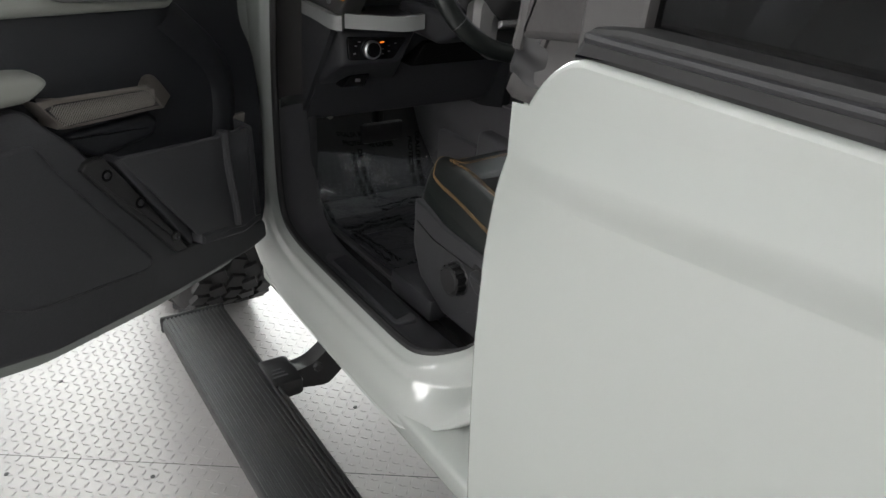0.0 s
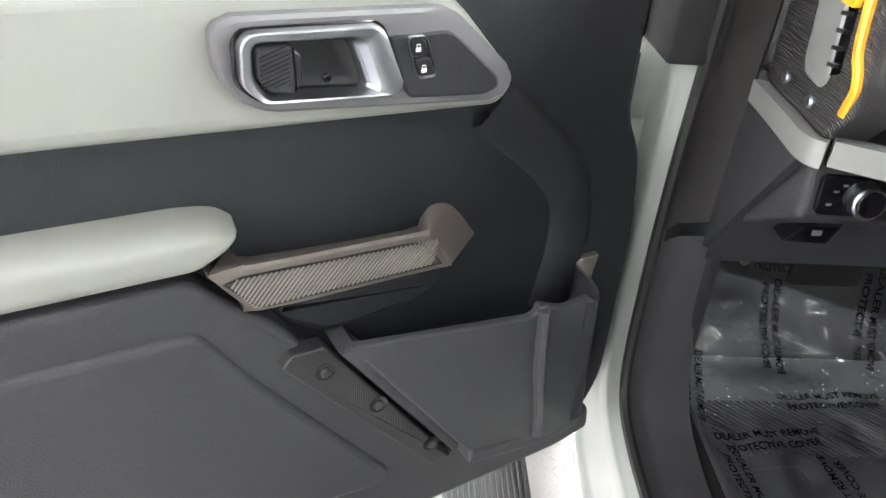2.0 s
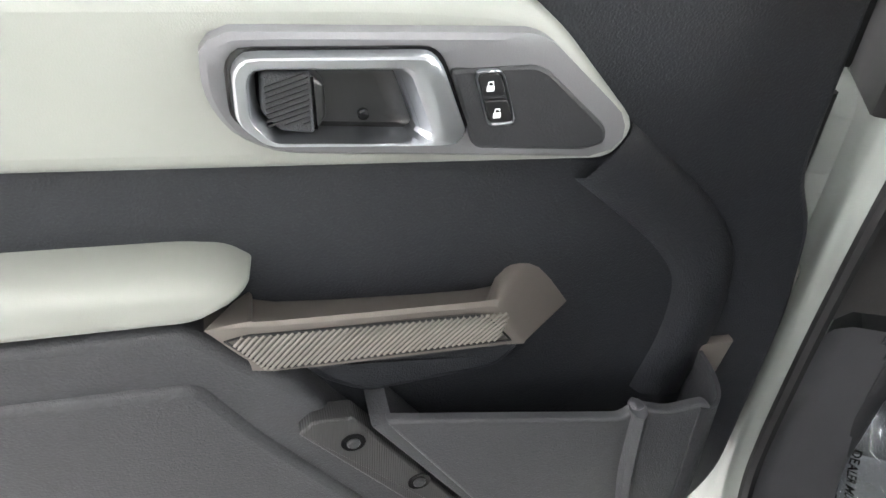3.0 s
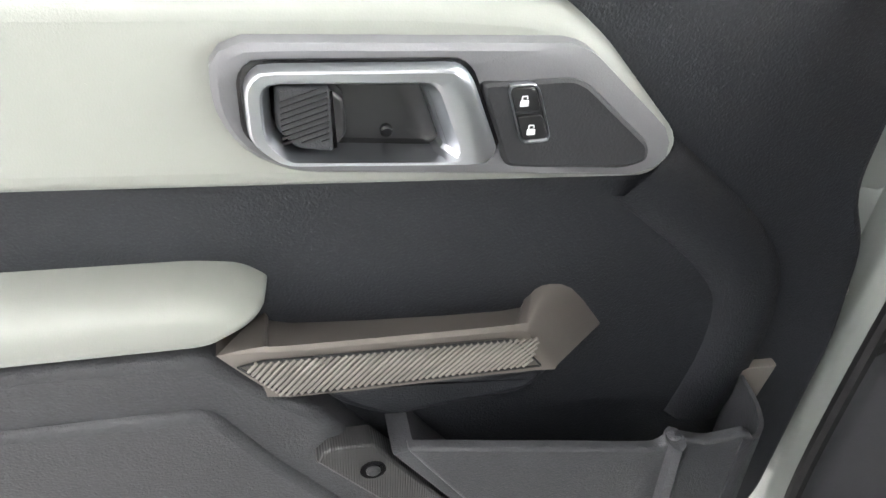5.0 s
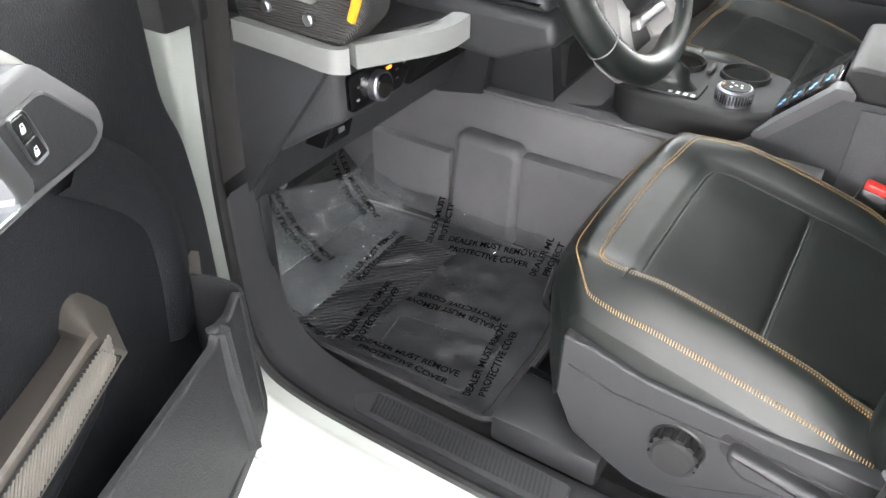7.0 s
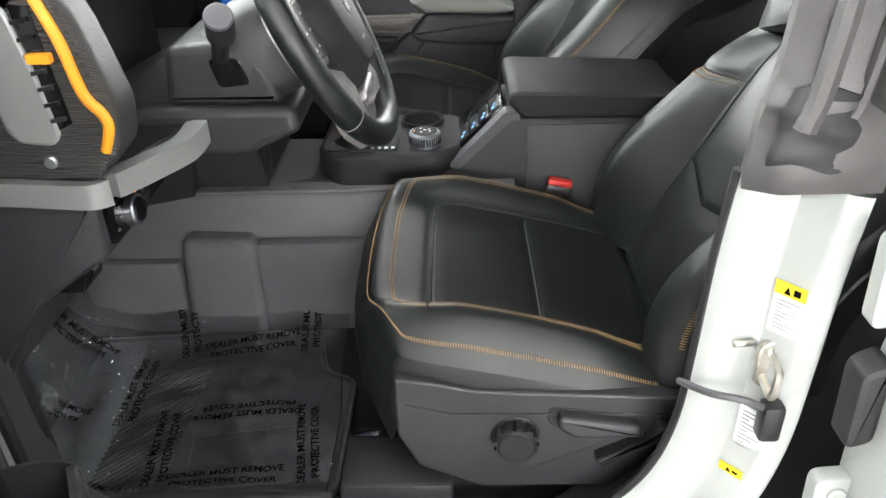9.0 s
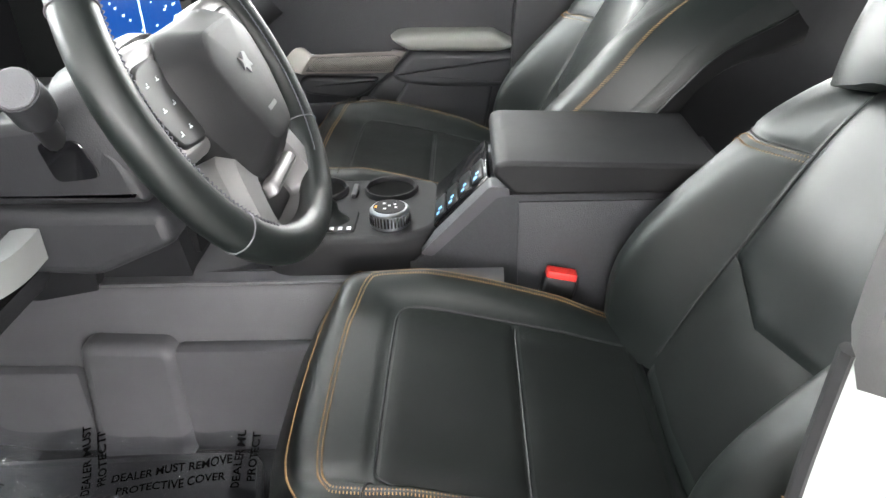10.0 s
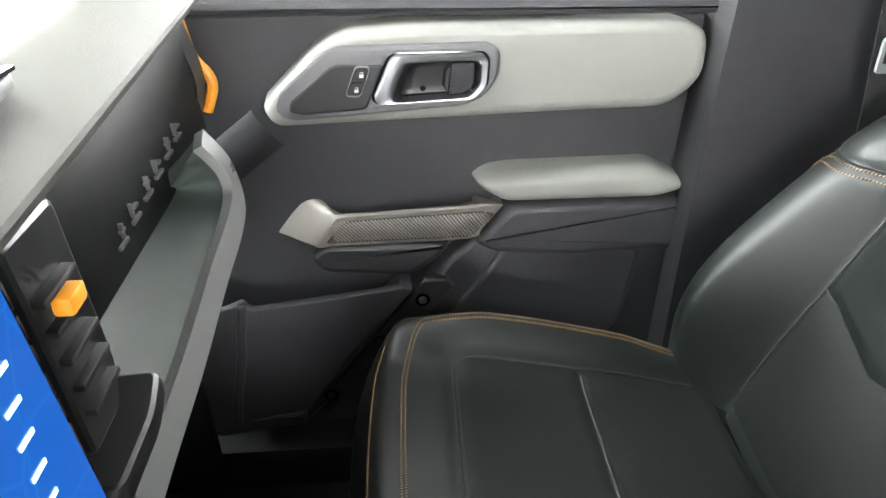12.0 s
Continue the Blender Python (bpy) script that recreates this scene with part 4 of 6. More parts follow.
    rows = [[tip, (0.557, 1.051, -0.013), (0.539, 1.038, -0.013), (0.380, 1.027, -0.013), (0.361, 1.037, -0.013), (0.348, 1.050, -0.013), (0.322, 1.044, -0.013), (0.290, 1.002, -0.013)],
            [tip, (0.559, 1.060, 0.031), (0.541, 1.057, 0.030), (0.396, 1.045, 0.022), (0.377, 1.043, 0.020), (0.369, 1.042, 0.019), (0.364, 1.038, 0.019), (0.342, 1.000, 0.026)],
            [tip, (0.5592, 1.057, 0.033), (0.541, 1.054, 0.032), (0.396, 1.042, 0.025), (0.377, 1.040, 0.024), (0.371, 1.038, 0.024), (0.367, 1.034, 0.024), (0.344, 0.998, 0.028)],
            [tip, (0.562, 1.024, 0.033), (0.545, 1.010, 0.033), (0.394, 1.003, 0.030), (0.375, 1.002, 0.030), (0.362, 1.001, 0.029), (0.353, 1.000, 0.029), (0.344, 0.998, 0.028)],
            [tip, (0.562, 1.021, 0.030), (0.545, 1.007, 0.030), (0.394, 1.000, 0.027), (0.375, 0.999, 0.027), (0.362, 0.998, 0.026), (0.353, 0.997, 0.026), (0.344, 0.997, 0.026)],
            [(0.589, 1.059, -0.013), (0.562, 1.021, -0.013), (0.545, 1.007, -0.013), (0.394, 1.000, -0.013), (0.375, 0.999, -0.013), (0.362, 0.998, -0.013), (0.330, 0.997, -0.013), (0.290, 1.001, -0.013)]]
    bm = bmesh.new()
    vs = [[bm.verts.new(A(*q)) for q in smooth_path(r, 3)] for r in rows]
    for r0, r1 in zip(vs, vs[1:]):
        for k in range(len(r0) - 1):
            bm.faces.new((r0[k], r0[k + 1], r1[k + 1], r1[k]))
    bmesh.ops.remove_doubles(bm, verts=bm.verts, dist=0.0002)
    pull = part("pull_handle", bm, BRONZE, d, "warm grey metallic pull handle", 30)
    FZ = lambda u: 0.0335 - 0.0050 * (0.562 - u) / 0.2
    face = [(0.576, 1.047), (0.560, 1.049), (0.389, 1.037), (0.379, 1.034), (0.357, 1.006), (0.540, 1.0135), (0.550, 1.017)]
    bm = bmesh.new()
    f0 = [bm.verts.new(A(u, z, FZ(u) - 0.003)) for u, z in face]
    f1 = [bm.verts.new(A(u, z, FZ(u) + 0.0012)) for u, z in face]
    bm.faces.new(f1)
    for k in range(len(face)):
        bm.faces.new((f0[k - 1], f0[k], f1[k], f1[k - 1]))
    part("textured_face", bm, BRONZE_TEX, pull, "ribbed warm grey insert")
    part("face_groove", tube([A(u, z, FZ(u) + 0.0006) for u, z in face], 0.0014, 5, True), RUBBER, pull)
    bm = bmesh.new()
    for i in range(52):
        u = 0.362 + i * 0.0050
        z0, z1 = 1.0080 + 0.0060 * (u - 0.37) / 0.18, 1.0345 + 0.012 * (u - 0.37) / 0.18
        lo, hi = max(0.0, (u - 0.551) / 0.053), min(1.0, (u - 0.366) / 0.024)
        if hi - lo > 0.15:
            tube([A(u - 0.028 * k, z0 + (z1 - z0) * k, FZ(u - 0.028 * k) + 0.0012) for k in (lo, hi)], 0.0013, 6, bm=bm)
    tagged(part("face_ribs", bm, mat("pale_bronze_ribs", (0.215, 0.202, 0.182), 0.45, 0.3, 0.05, 30), pull), "fine slanting ribs", kind="stuff")
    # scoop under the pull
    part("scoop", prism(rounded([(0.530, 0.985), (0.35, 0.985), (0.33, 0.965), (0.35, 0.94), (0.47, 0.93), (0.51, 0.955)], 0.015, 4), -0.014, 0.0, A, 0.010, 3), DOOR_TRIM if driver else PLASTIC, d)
    # map pocket
    pk = rounded([(0.462, 0.936), (0.255, 0.928), (0.245, 0.940), (0.212, 0.926), (0.176, 0.930), (0.165, 0.920), (0.150, 0.735), (0.20, 0.720), (0.316, 0.738)], 0.008, 3)
    bm = prism(pk, 0.056, 0.066, A, 0.004, 3)
    bmesh.ops.triangulate(bm, faces=[f for f in bm.faces if len(f.verts) > 4])
    for v in bm.verts:
        v.co.y -= s * 0.030 * min(1.0, max(0.0, (v.co.x - 0.27) / 0.19))
    pocket = part("door_pocket", bm, PLASTIC_LOW, d, "charcoal plastic map pocket")
    part("pocket_side", prism([(0.471, 0.931), (0.454, 0.935), (0.308, 0.732), (0.321, 0.718)], -0.01, 0.036, A, 0.004, 2), PLASTIC_LOW, pocket)
    wall = smooth_path([Vector((0.182, 0.064, 0.927)), Vector((0.166, 0.061, 0.921)), Vector((0.152, 0.048, 0.920)), Vector((0.145, 0.024, 0.922)), Vector((0.143, -0.013, 0.924))], 5)
    part("pocket_end", sheet(lambda u, v: A(wall[int(round(u * (len(wall) - 1)))].x - 0.012 * v, wall[int(round(u * (len(wall) - 1)))].z * (1 - v) + 0.735 * v, wall[int(round(u * (len(wall) - 1)))].y), len(wall) - 1, 4, 0.004), PLASTIC_LOW, pocket, smooth=60)
    ribp = smooth_path([(0.243, 0.936), (0.236, 0.85), (0.225, 0.78), (0.222, 0.735)], 5)
    part("pocket_bottom", prism(rounded([(0.318, 0.745), (0.145, 0.735), (0.15, 0.715), (0.20, 0.705), (0.318, 0.722)], 0.005, 3), -0.012, 0.064, A, 0.006, 3), PLASTIC_LOW, pocket)
    part("pocket_rib", tube([A(p.x, p.y, 0.063) for p in ribp], 0.013, 8, flat=0.6), PLASTIC_LOW, pocket)
    part("corner_gusset", prism([(0.146, 0.932), (0.106, 0.930), (0.114, 0.880), (0.126, 0.866)], -0.014, -0.002, A, 0.003, 2), BRONZE, pocket)
    st = rounded([(0.531, 0.931), (0.519, 0.944), (0.486, 0.943), (0.324, 0.712), (0.354, 0.712)], 0.003, 3)
    strap = part("pocket_strap", prism(st, 0.012, 0.032, A, 0.003, 3), ribbed(mat("knurled_black_plastic", (0.02, 0.02, 0.021), 0.45), 150, 0.3), d, "black knurled strap with three bolts")
    for u, z in ((0.486, 0.912), (0.426, 0.842), (0.355, 0.748)):
        part("bolt_recess", disc(A(u, z, 0.0318), A(0, 0, 1), 0.0105, 0.0012, 20), GLOSS, strap)
        part("bolt", disc(A(u, z, 0.0328), A(0, 0, 1), 0.0058, 0.003, 16, bevel=0.0015), PLASTIC, strap)
    # edge of the door towards the hinge
    part("edge_seal", tube([A(p[0], p[1], -0.046) for p in [(0.075, 0.66), (0.068, 0.8), (0.07, 1.0), (0.11, 1.12), (0.115, 1.29)]], 0.008, 8), RUBBER, d)
    part("mirror_triangle", prism(rounded([(0.06, 1.305), (0.20, 1.305), (0.08, 1.42)], 0.01, 3), -0.05, 0.02, A, 0.006, 2), PLASTIC, d)
    return d


car_door("front_car_door", "open car door with black trim, sage panel and chrome handle", pose(0, 0, 0, 0, 0, 208.36), 1.0, True)
car_door("front_car_door", "closed car door with black trim, lightened for its light, and sage armrest", pose(1.4493, 0.169, 1.0661, 0.83, 4.11, -85.51) @ Matrix.Scale(1.022, 4) @ pose(0, 0, -1.1), -1.0, False)


# ---- seats ----
def car_seat(name, label, x, y, near):
    s = thing(name, label, "car seat", "front car seats", m=pose(x, y, 0))
    TOP = lambda yy: 0.872 + (yy + 0.476) * 0.225  # the cushion slopes down to the rear

    def cush(a, b):
        """Cushion top: a across -1..1, b 0 front .. 1 rear."""
        e = abs(a)
        yy = -0.362 - 0.445 * b - 0.055 * e ** 4 * (1 - b) ** 5
        xx = 0.248 * a * (1 - 0.07 * (1 - b) ** 8)
        bol = (0.034 + 0.014 * math.sin(math.pi * min(1, b * 1.15))) * math.exp(-((e - 0.80) / 0.15) ** 2) * (0.45 + 0.55 * min(1, b * 3)) * (1 - 0.5 * max(0, b - 0.75) * 4)
        drop = 0.020 * max(0, (e - 0.86) / 0.14) ** 2.0
        nose = 0.045 * max(0, (0.10 - b) / 0.10) ** 2.0
        crown = 0.008 * (1 - e * e)
        seam = -0.006 * math.exp(-((e - 0.64) / 0.03) ** 2) * (b > 0.2) - 0.005 * math.exp(-((b - 0.25) / 0.014) ** 2) * (e < 0.64) - 0.005 * math.exp(-((b - 0.60) / 0.012) ** 2) * (e < 0.64)
        back = -0.03 * max(0, (b - 0.93) / 0.07) ** 2
        return Vector((xx, yy, TOP(yy) + bol - drop - nose + crown + seam + back))

    part("cushion", sheet(lambda u, v: cush(2 * u - 1, v), 56, 48, 0.0), LEATHER, s, "black leather seat cushion", 80)
    ins = sheet(lambda u, v: cush((2 * u - 1) * 0.62, 0.262 + 0.328 * v) + Vector((0, 0, 0.0025)), 20, 18)
    part("cushion_insert", ins, CLOTH, s, "dark perforated seat insert", 80)
    lift = Vector((0, 0, 0.0015))
    bm = tube([cush(-0.64, 0.95 - 0.62 * i / 20) + lift for i in range(20)] + [cush(-0.64 + 0.10 * (1 - math.cos(k * 0.262)), 0.33 - 0.08 * math.sin(k * 0.262)) + lift for k in range(7)] + [cush(-0.52 + 1.04 * i / 16, 0.25) + lift for i in range(17)] + [cush(0.64 - 0.10 * (1 - math.cos((6 - k) * 0.262)), 0.33 - 0.08 * math.sin((6 - k) * 0.262)) + lift for k in range(7)] + [cush(0.64, 0.33 + 0.62 * i / 20) + lift for i in range(1, 21)], 0.0017, 5)
    tube([cush(-0.62 + 1.24 * i / 16, 0.60) + lift for i in range(17)], 0.0015, 5, bm=bm)
    tube([cush(-0.64 - 0.2 * i / 6, 0.25 - 0.02 * i / 6) + lift for i in range(7)], 0.0013, 5, bm=bm)
    part("cushion_seams", bm, RUBBER, s)
    part("cushion_insert", sheet(lambda u, v: cush((2 * u - 1) * 0.62, 0.612 + 0.32 * v) + Vector((0, 0, 0.0025)), 20, 14), CLOTH, s, "dark perforated seat insert", 80)
    # side walls of the cushion
    side = bmesh.new()
    loop = [cush(-1, 1 - i / 30) for i in range(31)] + [cush(-1 + 2 * i / 30, 0) for i in range(1, 31)] + [cush(1, i / 30) for i in range(1, 31)]
    rows = []
    tall = lambda p: 0.45 + 0.70 * min(1.0, max(0.0, (p.y + 0.80) / 0.36))
    for dz, sp in ((0, 1.0), (0.008, 1.008), (0.035, 1.016), (0.065, 1.010), (0.10, 1.0)):
        rows.append([side.verts.new((p.x * sp, -0.60 + (p.y + 0.60) * (sp if p.y > -0.5 else 1), p.z - dz * tall(p))) for p in loop])
    for r0, r1 in zip(rows, rows[1:]):
        for i in range(len(loop) - 1):
            side.faces.new((r0[i], r0[i + 1], r1[i + 1], r1[i]))
    part("cushion_side", side, LEATHER, s, smooth=80)

    def rim(f, fb):
        pts = [cush(-f, 0.92 - i * 0.04) for i in range(18)]
        pts += [cush(-f * math.cos(k * math.pi / 16) ** 0.45, fb + (0.20 - fb) * (1 - math.sin(k * math.pi / 16) ** 0.6)) for k in range(1, 8)]
        pts += [cush(0, fb)]
        pts += [cush(f * math.cos(k * math.pi / 16) ** 0.45, fb + (0.20 - fb) * (1 - math.sin(k * math.pi / 16) ** 0.6)) for k in range(7, 0, -1)]
        pts += [cush(f, 0.24 + i * 0.04) for i in range(18)]
        return [p + Vector((0, 0, 0.0016)) for p in pts]

    def seam_edge(f, fb):
        return [Vector(p) for p in smooth_path(rim(f, fb), 3)]

    bm = ladder(seam_edge(0.765, 0.130), seam_edge(0.776, 0.1265))
    ladder(seam_edge(0.792, 0.120), seam_edge(0.803, 0.1165), bm=bm)
    tagged(part("tan_stitching", bm, THREAD, s), "double row of tan stitching", kind="stuff")
    tagged(part("edge_stitching", ladder(seam_edge(0.940, 0.046), seam_edge(0.953, 0.041)), THREAD, s), "single row of tan stitching", kind="stuff")

    # backrest: a across, h up along the reclined front face, shoulders drawn in towards the head
    def back(a, h):
        e = abs(a)
        wid = 0.262 - 0.35 * max(0.0, h - 0.5) ** 2
        k = min(1.0, max(0.0, (e - 0.30) / 0.55))
        roll = 2.1 * max(0.0, h - 0.62) ** 2 * k * k * (3 - 2 * k)
        q = min(1.0, max(0.0, (e - 0.44) / 0.30))
        bol = 0.098 * q * q * (3 - 2 * q) * (0.16 + 0.84 * math.exp(-((h - 0.30) / 0.30) ** 2))
        rnd = 0.110 * max(0, (e - 0.80) / 0.20) ** 2.2
        topr = 0.05 * max(0, (h - 0.86) / 0.07) ** 2
        seam = 0.007 * math.exp(-((e - 0.48) / 0.028) ** 2) + 0.006 * math.exp(-((h - 0.36 + 0.05 * (1 - e / 0.48)) / 0.016) ** 2) * min(1.0, max(0.0, (0.47 - e) / 0.08)) + (0.006 * math.exp(-((h - 0.61) / 0.014) ** 2) * min(1.0, max(0.0, (e - 0.49) / 0.08)) if a > 0 else 0.0)
        lum = 0.016 * math.exp(-((h - 0.18) / 0.2) ** 2) * (1 - e)
        pad = 0.012 * math.exp(-((h - 0.52) / 0.13) ** 2) * max(0.0, 1 - (e / 0.46) ** 4)
        yy = -0.803 - 0.250 * h + bol + lum + pad - rnd - topr - seam - roll
        zz = 0.79 + 0.50 * h + 0.02 * e * max(0.0, 1 - h / 0.16) ** 2
        return Vector((wid * a, yy, zz))

    def top(a):
        k = min(1.0, max(0.0, (abs(a) - 0.40) / 0.50))
        return 0.90 - 0.08 * k * k * (3 - 2 * k)
    part("backrest", sheet(lambda u, v: back(2 * u - 1, top(2 * u - 1) * v), 80, 72, 0.0), LEATHER, s, "black leather backrest with side bolsters", 80)
    lp = [back(-1, top(1) * i / 30) for i in range(31)] + [back(-1 + 2 * i / 24, top(-1 + 2 * i / 24)) for i in range(1, 25)] + [back(1, top(1) * (1 - i / 30)) for i in range(1, 31)]
    wrap = lambda p, dy, sp: Vector((p.x * sp, p.y + dy * (1 - 0.5 * min(1.0, max(0.0, (p.z - 0.95) / 0.2))), 1.02 + (p.z - 1.02) * (0.5 + 0.5 * min(1.0, sp)) + 0.55 * dy * min(1.0, max(0.0, (p.z - 1.06) / 0.12))))
    for nm, rings, m in (("backrest_side", ((0, 1.0), (-0.012, 1.018), (-0.030, 1.030), (-0.052, 1.035)), LEATHER), ("backrest_shell", ((-0.052, 1.033), (-0.058, 1.024), (-0.10, 1.0), (-0.125, 0.85), (-0.13, 0.0)), DEEP)):
        shell = bmesh.new()
        rows = [[shell.verts.new(wrap(p, dy, sp)) for p in lp] for dy, sp in rings]
        for r0, r1 in zip(rows, rows[1:]):
            for i in range(len(lp) - 1):
                shell.faces.new((r0[i], r0[i + 1], r1[i + 1], r1[i]))
        part(nm, shell, m, s, smooth=80)
    part("side_piping", tube([wrap(p, -0.054, 1.033) for p in lp], 0.003, 6), LEATHER, s)
    bm = bmesh.new()
    off = Vector((0, 0.0014, 0.0008))
    for sg in (-1, 1):
        edge = lambda f: [back(sg * f, 0.16 + 0.44 * i / 24) + off for i in range(25)] + [back(sg * (f - 0.06 * (i / 8) ** 2), 0.60 + 0.20 * i / 8) + off for i in range(1, 9)]
        ladder(edge(0.912), edge(0.923), 0.0040, 0.0005, bm)
        for k in (0.0, 0.012) if sg > 0 else ():
            turn = lambda g: [back(sg * (0.90 - 0.10 * (1 - math.cos(i * 0.26)) - g * 0.4), 0.52 + (0.082 - k + g) * math.sin(i * 0.26)) + off for i in range(7)] + [back(sg * (0.80 - 0.31 * i / 10), 0.602 - k + g) + off for i in range(1, 11)]
            ladder(turn(0.0), turn(0.0035), 0.0040, 0.0005, bm)
    tagged(part("tan_stitching", bm, THREAD, s), "rows of tan stitching", kind="stuff")
    bm = bmesh.new()
    out = Vector((0, 0.0012, 0.0004))
    for sg in (-1, 1):
        tube([back(sg * 0.48, 0.05 + 0.70 * i / 30) + out for i in range(31)], 0.0016, 5, bm=bm)
        if sg > 0:
            tube([back(sg * (0.48 + 0.46 * i / 10), 0.61) + out for i in range(11)], 0.0014, 5, bm=bm)
        tube([back(sg * 0.48 * (1 - i / 10), 0.36 - 0.05 * i / 10) + out for i in range(11)], 0.0016, 5, bm=bm)
    part("backrest_seams", bm, RUBBER, s)
    part("backrest_insert", sheet(lambda u, v: back((2 * u - 1) * 0.45, 0.04 + (0.30 + 0.045 * (1 - abs(2 * u - 1)) * -1 + 0.02) * v) + Vector((0, 0.002, 0.001)), 16, 14), CLOTH, s, smooth=80)

    def head(a, b):
        """The head restraint wraps the arched top of the back."""
        e = abs(a)
        low = (1.165 if near else 1.208) + 0.036 * max(0.0, 1 - (e / 0.80) ** 2.6)
        z = low + (1.440 - low) * b
        h = (z - 0.79) / 0.5
        x2 = a * (0.150 - 0.010 * b - 0.022 * max(0.0, 0.25 - b) / 0.25)
        proud = 0.010 * min(1.0, b / 0.16) ** 0.7 * (1 - 0.5 * e * e)
        return Vector((x2, -0.806 - 0.232 * h + proud - (0.046 if near else 0.066) - 0.060 * max(0, (e - 0.72) / 0.28) ** 2 - 0.05 * max(0, (b - 0.86) / 0.14) ** 2, z))

    part("headrest", sheet(lambda u, v: head(2 * u - 1, v), 44, 36, 0.075), LEATHER, s, "black leather headrest", 80)
    part("headrest_seam", tube([head(-1 + 2 * i / 40, 0.0) + Vector((0, 0.001, 0)) for i in range(41)], 0.0018, 5), RUBBER, s)
    # plinth and control panel on the outer side
    if near:
        X = -0.258
        pl = rounded([(-0.428, 0.842), (-0.428, 0.748), (-0.455, 0.69), (-0.54, 0.648), (-0.72, 0.648), (-0.80, 0.742), (-0.84, 0.795), (-0.80, 0.806), (-0.62, 0.816), (-0.53, 0.822), (-0.475, 0.836)], 0.006, 3)
        panel = part("side_panel", prism(pl, X + 0.04, X, YZ, 0.004, 3), PLASTIC, s, "charcoal plastic seat side panel")
        part("panel_groove", tube([(X - 0.0002, a, b) for a, b in ((-0.44, 0.80), (-0.50, 0.784), (-0.60, 0.782), (-0.80, 0.778))], 0.0018, 6), DEEP, panel)
        part("knob_seat", disc((X + 0.001, -0.585, 0.744), (-1, 0, 0), 0.033, 0.003, 32, bevel=0.002), PLASTIC_SMOOTH, panel)
        lobes = []
        for k in range(120):
            a = 2 * math.pi * k / 120
            r = 0.0300 if (k % 10) < 6 or math.sin(a) < -0.35 else 0.0265
            lobes.append((-0.585 + r * math.cos(a), 0.744 + r * math.sin(a)))
        kn = prism(lobes, X - 0.001, X - 0.019, YZ)
        disc((X - 0.018, -0.585, 0.744), (-1, 0, 0), 0.0255, 0.005, 32, kn, 0.003)
        part("lumbar_knob", kn, DEEP, panel, "round castellated adjuster knob")
        part("lever_recess", prism(rounded([(-0.628, 0.796), (-0.760, 0.778), (-0.800, 0.748), (-0.66, 0.742), (-0.626, 0.768)], 0.010, 4), X + 0.002, X - 0.0012, YZ, 0.001, 1), DEEP, panel)
        part("recline_lever", prism(rounded([(-0.640, 0.790), (-0.745, 0.772), (-0.752, 0.752), (-0.66, 0.752), (-0.638, 0.770)], 0.008, 4), X + 0.002, X - 0.018, YZ, 0.007, 3), PLASTIC, panel)
        part("tip_lever", prism(rounded([(-0.70, 0.70), (-0.775, 0.745), (-0.785, 0.772), (-0.768, 0.772), (-0.755, 0.75), (-0.69, 0.715)], 0.005, 3), X + 0.002, X - 0.020, YZ, 0.005, 3), PLASTIC_SMOOTH, panel)
    part("seat_pan", box(-0.22, 0.22, -0.80, -0.43, 0.68, 0.80, 0.02), PLASTIC, s)
    for sx in (-0.19, 0.19):
        part("seat_rail", box(sx - 0.028, sx + 0.028, -0.86, -0.355, 0.577, 0.625, 0.006), PLASTIC_SMOOTH, s)
        if near or sx > 0:
            cover = part("rail_cover", box(sx - 0.068, sx + 0.052, -0.50, -0.340, 0.60, 0.650, 0.008), PLASTIC, s)
            part("gloss_slot", box(sx + 0.030, sx + 0.046, -0.48, -0.346, 0.648, 0.6525, 0.001), GLOSS, cover)
        part("riser", box(sx - 0.02, sx + 0.02, -0.78, -0.46, 0.62, 0.70, 0.006), PLASTIC, s)
    return s


car_seat("bucket_seat", "black leather car seat with tan double stitching", 0.355, 0.0, True)
car_seat("bucket_seat", "black leather car seat with tan stitching beside the console", 1.108, 0.130, False)


def belt_buckle():
    b = thing("seat_belt_buckle", "black seat belt buckle with red release button", "seat belt buckle", m=pose(0.607, -0.70, 0.868, 12, 0, 0))
    part("housing", prism(rounded([(-0.012, -0.024), (0.012, -0.024), (0.012, 0.024), (-0.012, 0.024)], 0.006), -0.10, 0.0, XY, 0.003), PLASTIC_SMOOTH, b)
    part("release_button", prism(rounded([(-0.010, -0.022), (0.010, -0.022), (0.010, 0.022), (-0.010, 0.022)], 0.004), -0.002, 0.010, XY, 0.003), RED, b, "red push button")


belt_buckle()


def seat_belt():
    b = thing("seat_belt", "black seat belt with metal tongue on the far pillar", "seat belt")
    part("webbing", sheet(lambda u, v: (1.400 - 0.012 * v, -0.83 - 0.048 * u - 0.03 * v, 1.60 - 0.75 * v), 4, 14, 0.0015), RUBBER, b)
    part("tongue", frame_ring(rounded([(-0.867, 1.166), (-0.845, 1.166), (-0.847, 1.206), (-0.865, 1.206)], 0.003, 3), rounded([(-0.862, 1.176), (-0.850, 1.176), (-0.851, 1.197), (-0.861, 1.197)], 0.002, 3), 1.376, 1.382, YZ, 48, 0.001), SILVER, b, "flat metal belt tongue with a slot")


seat_belt()


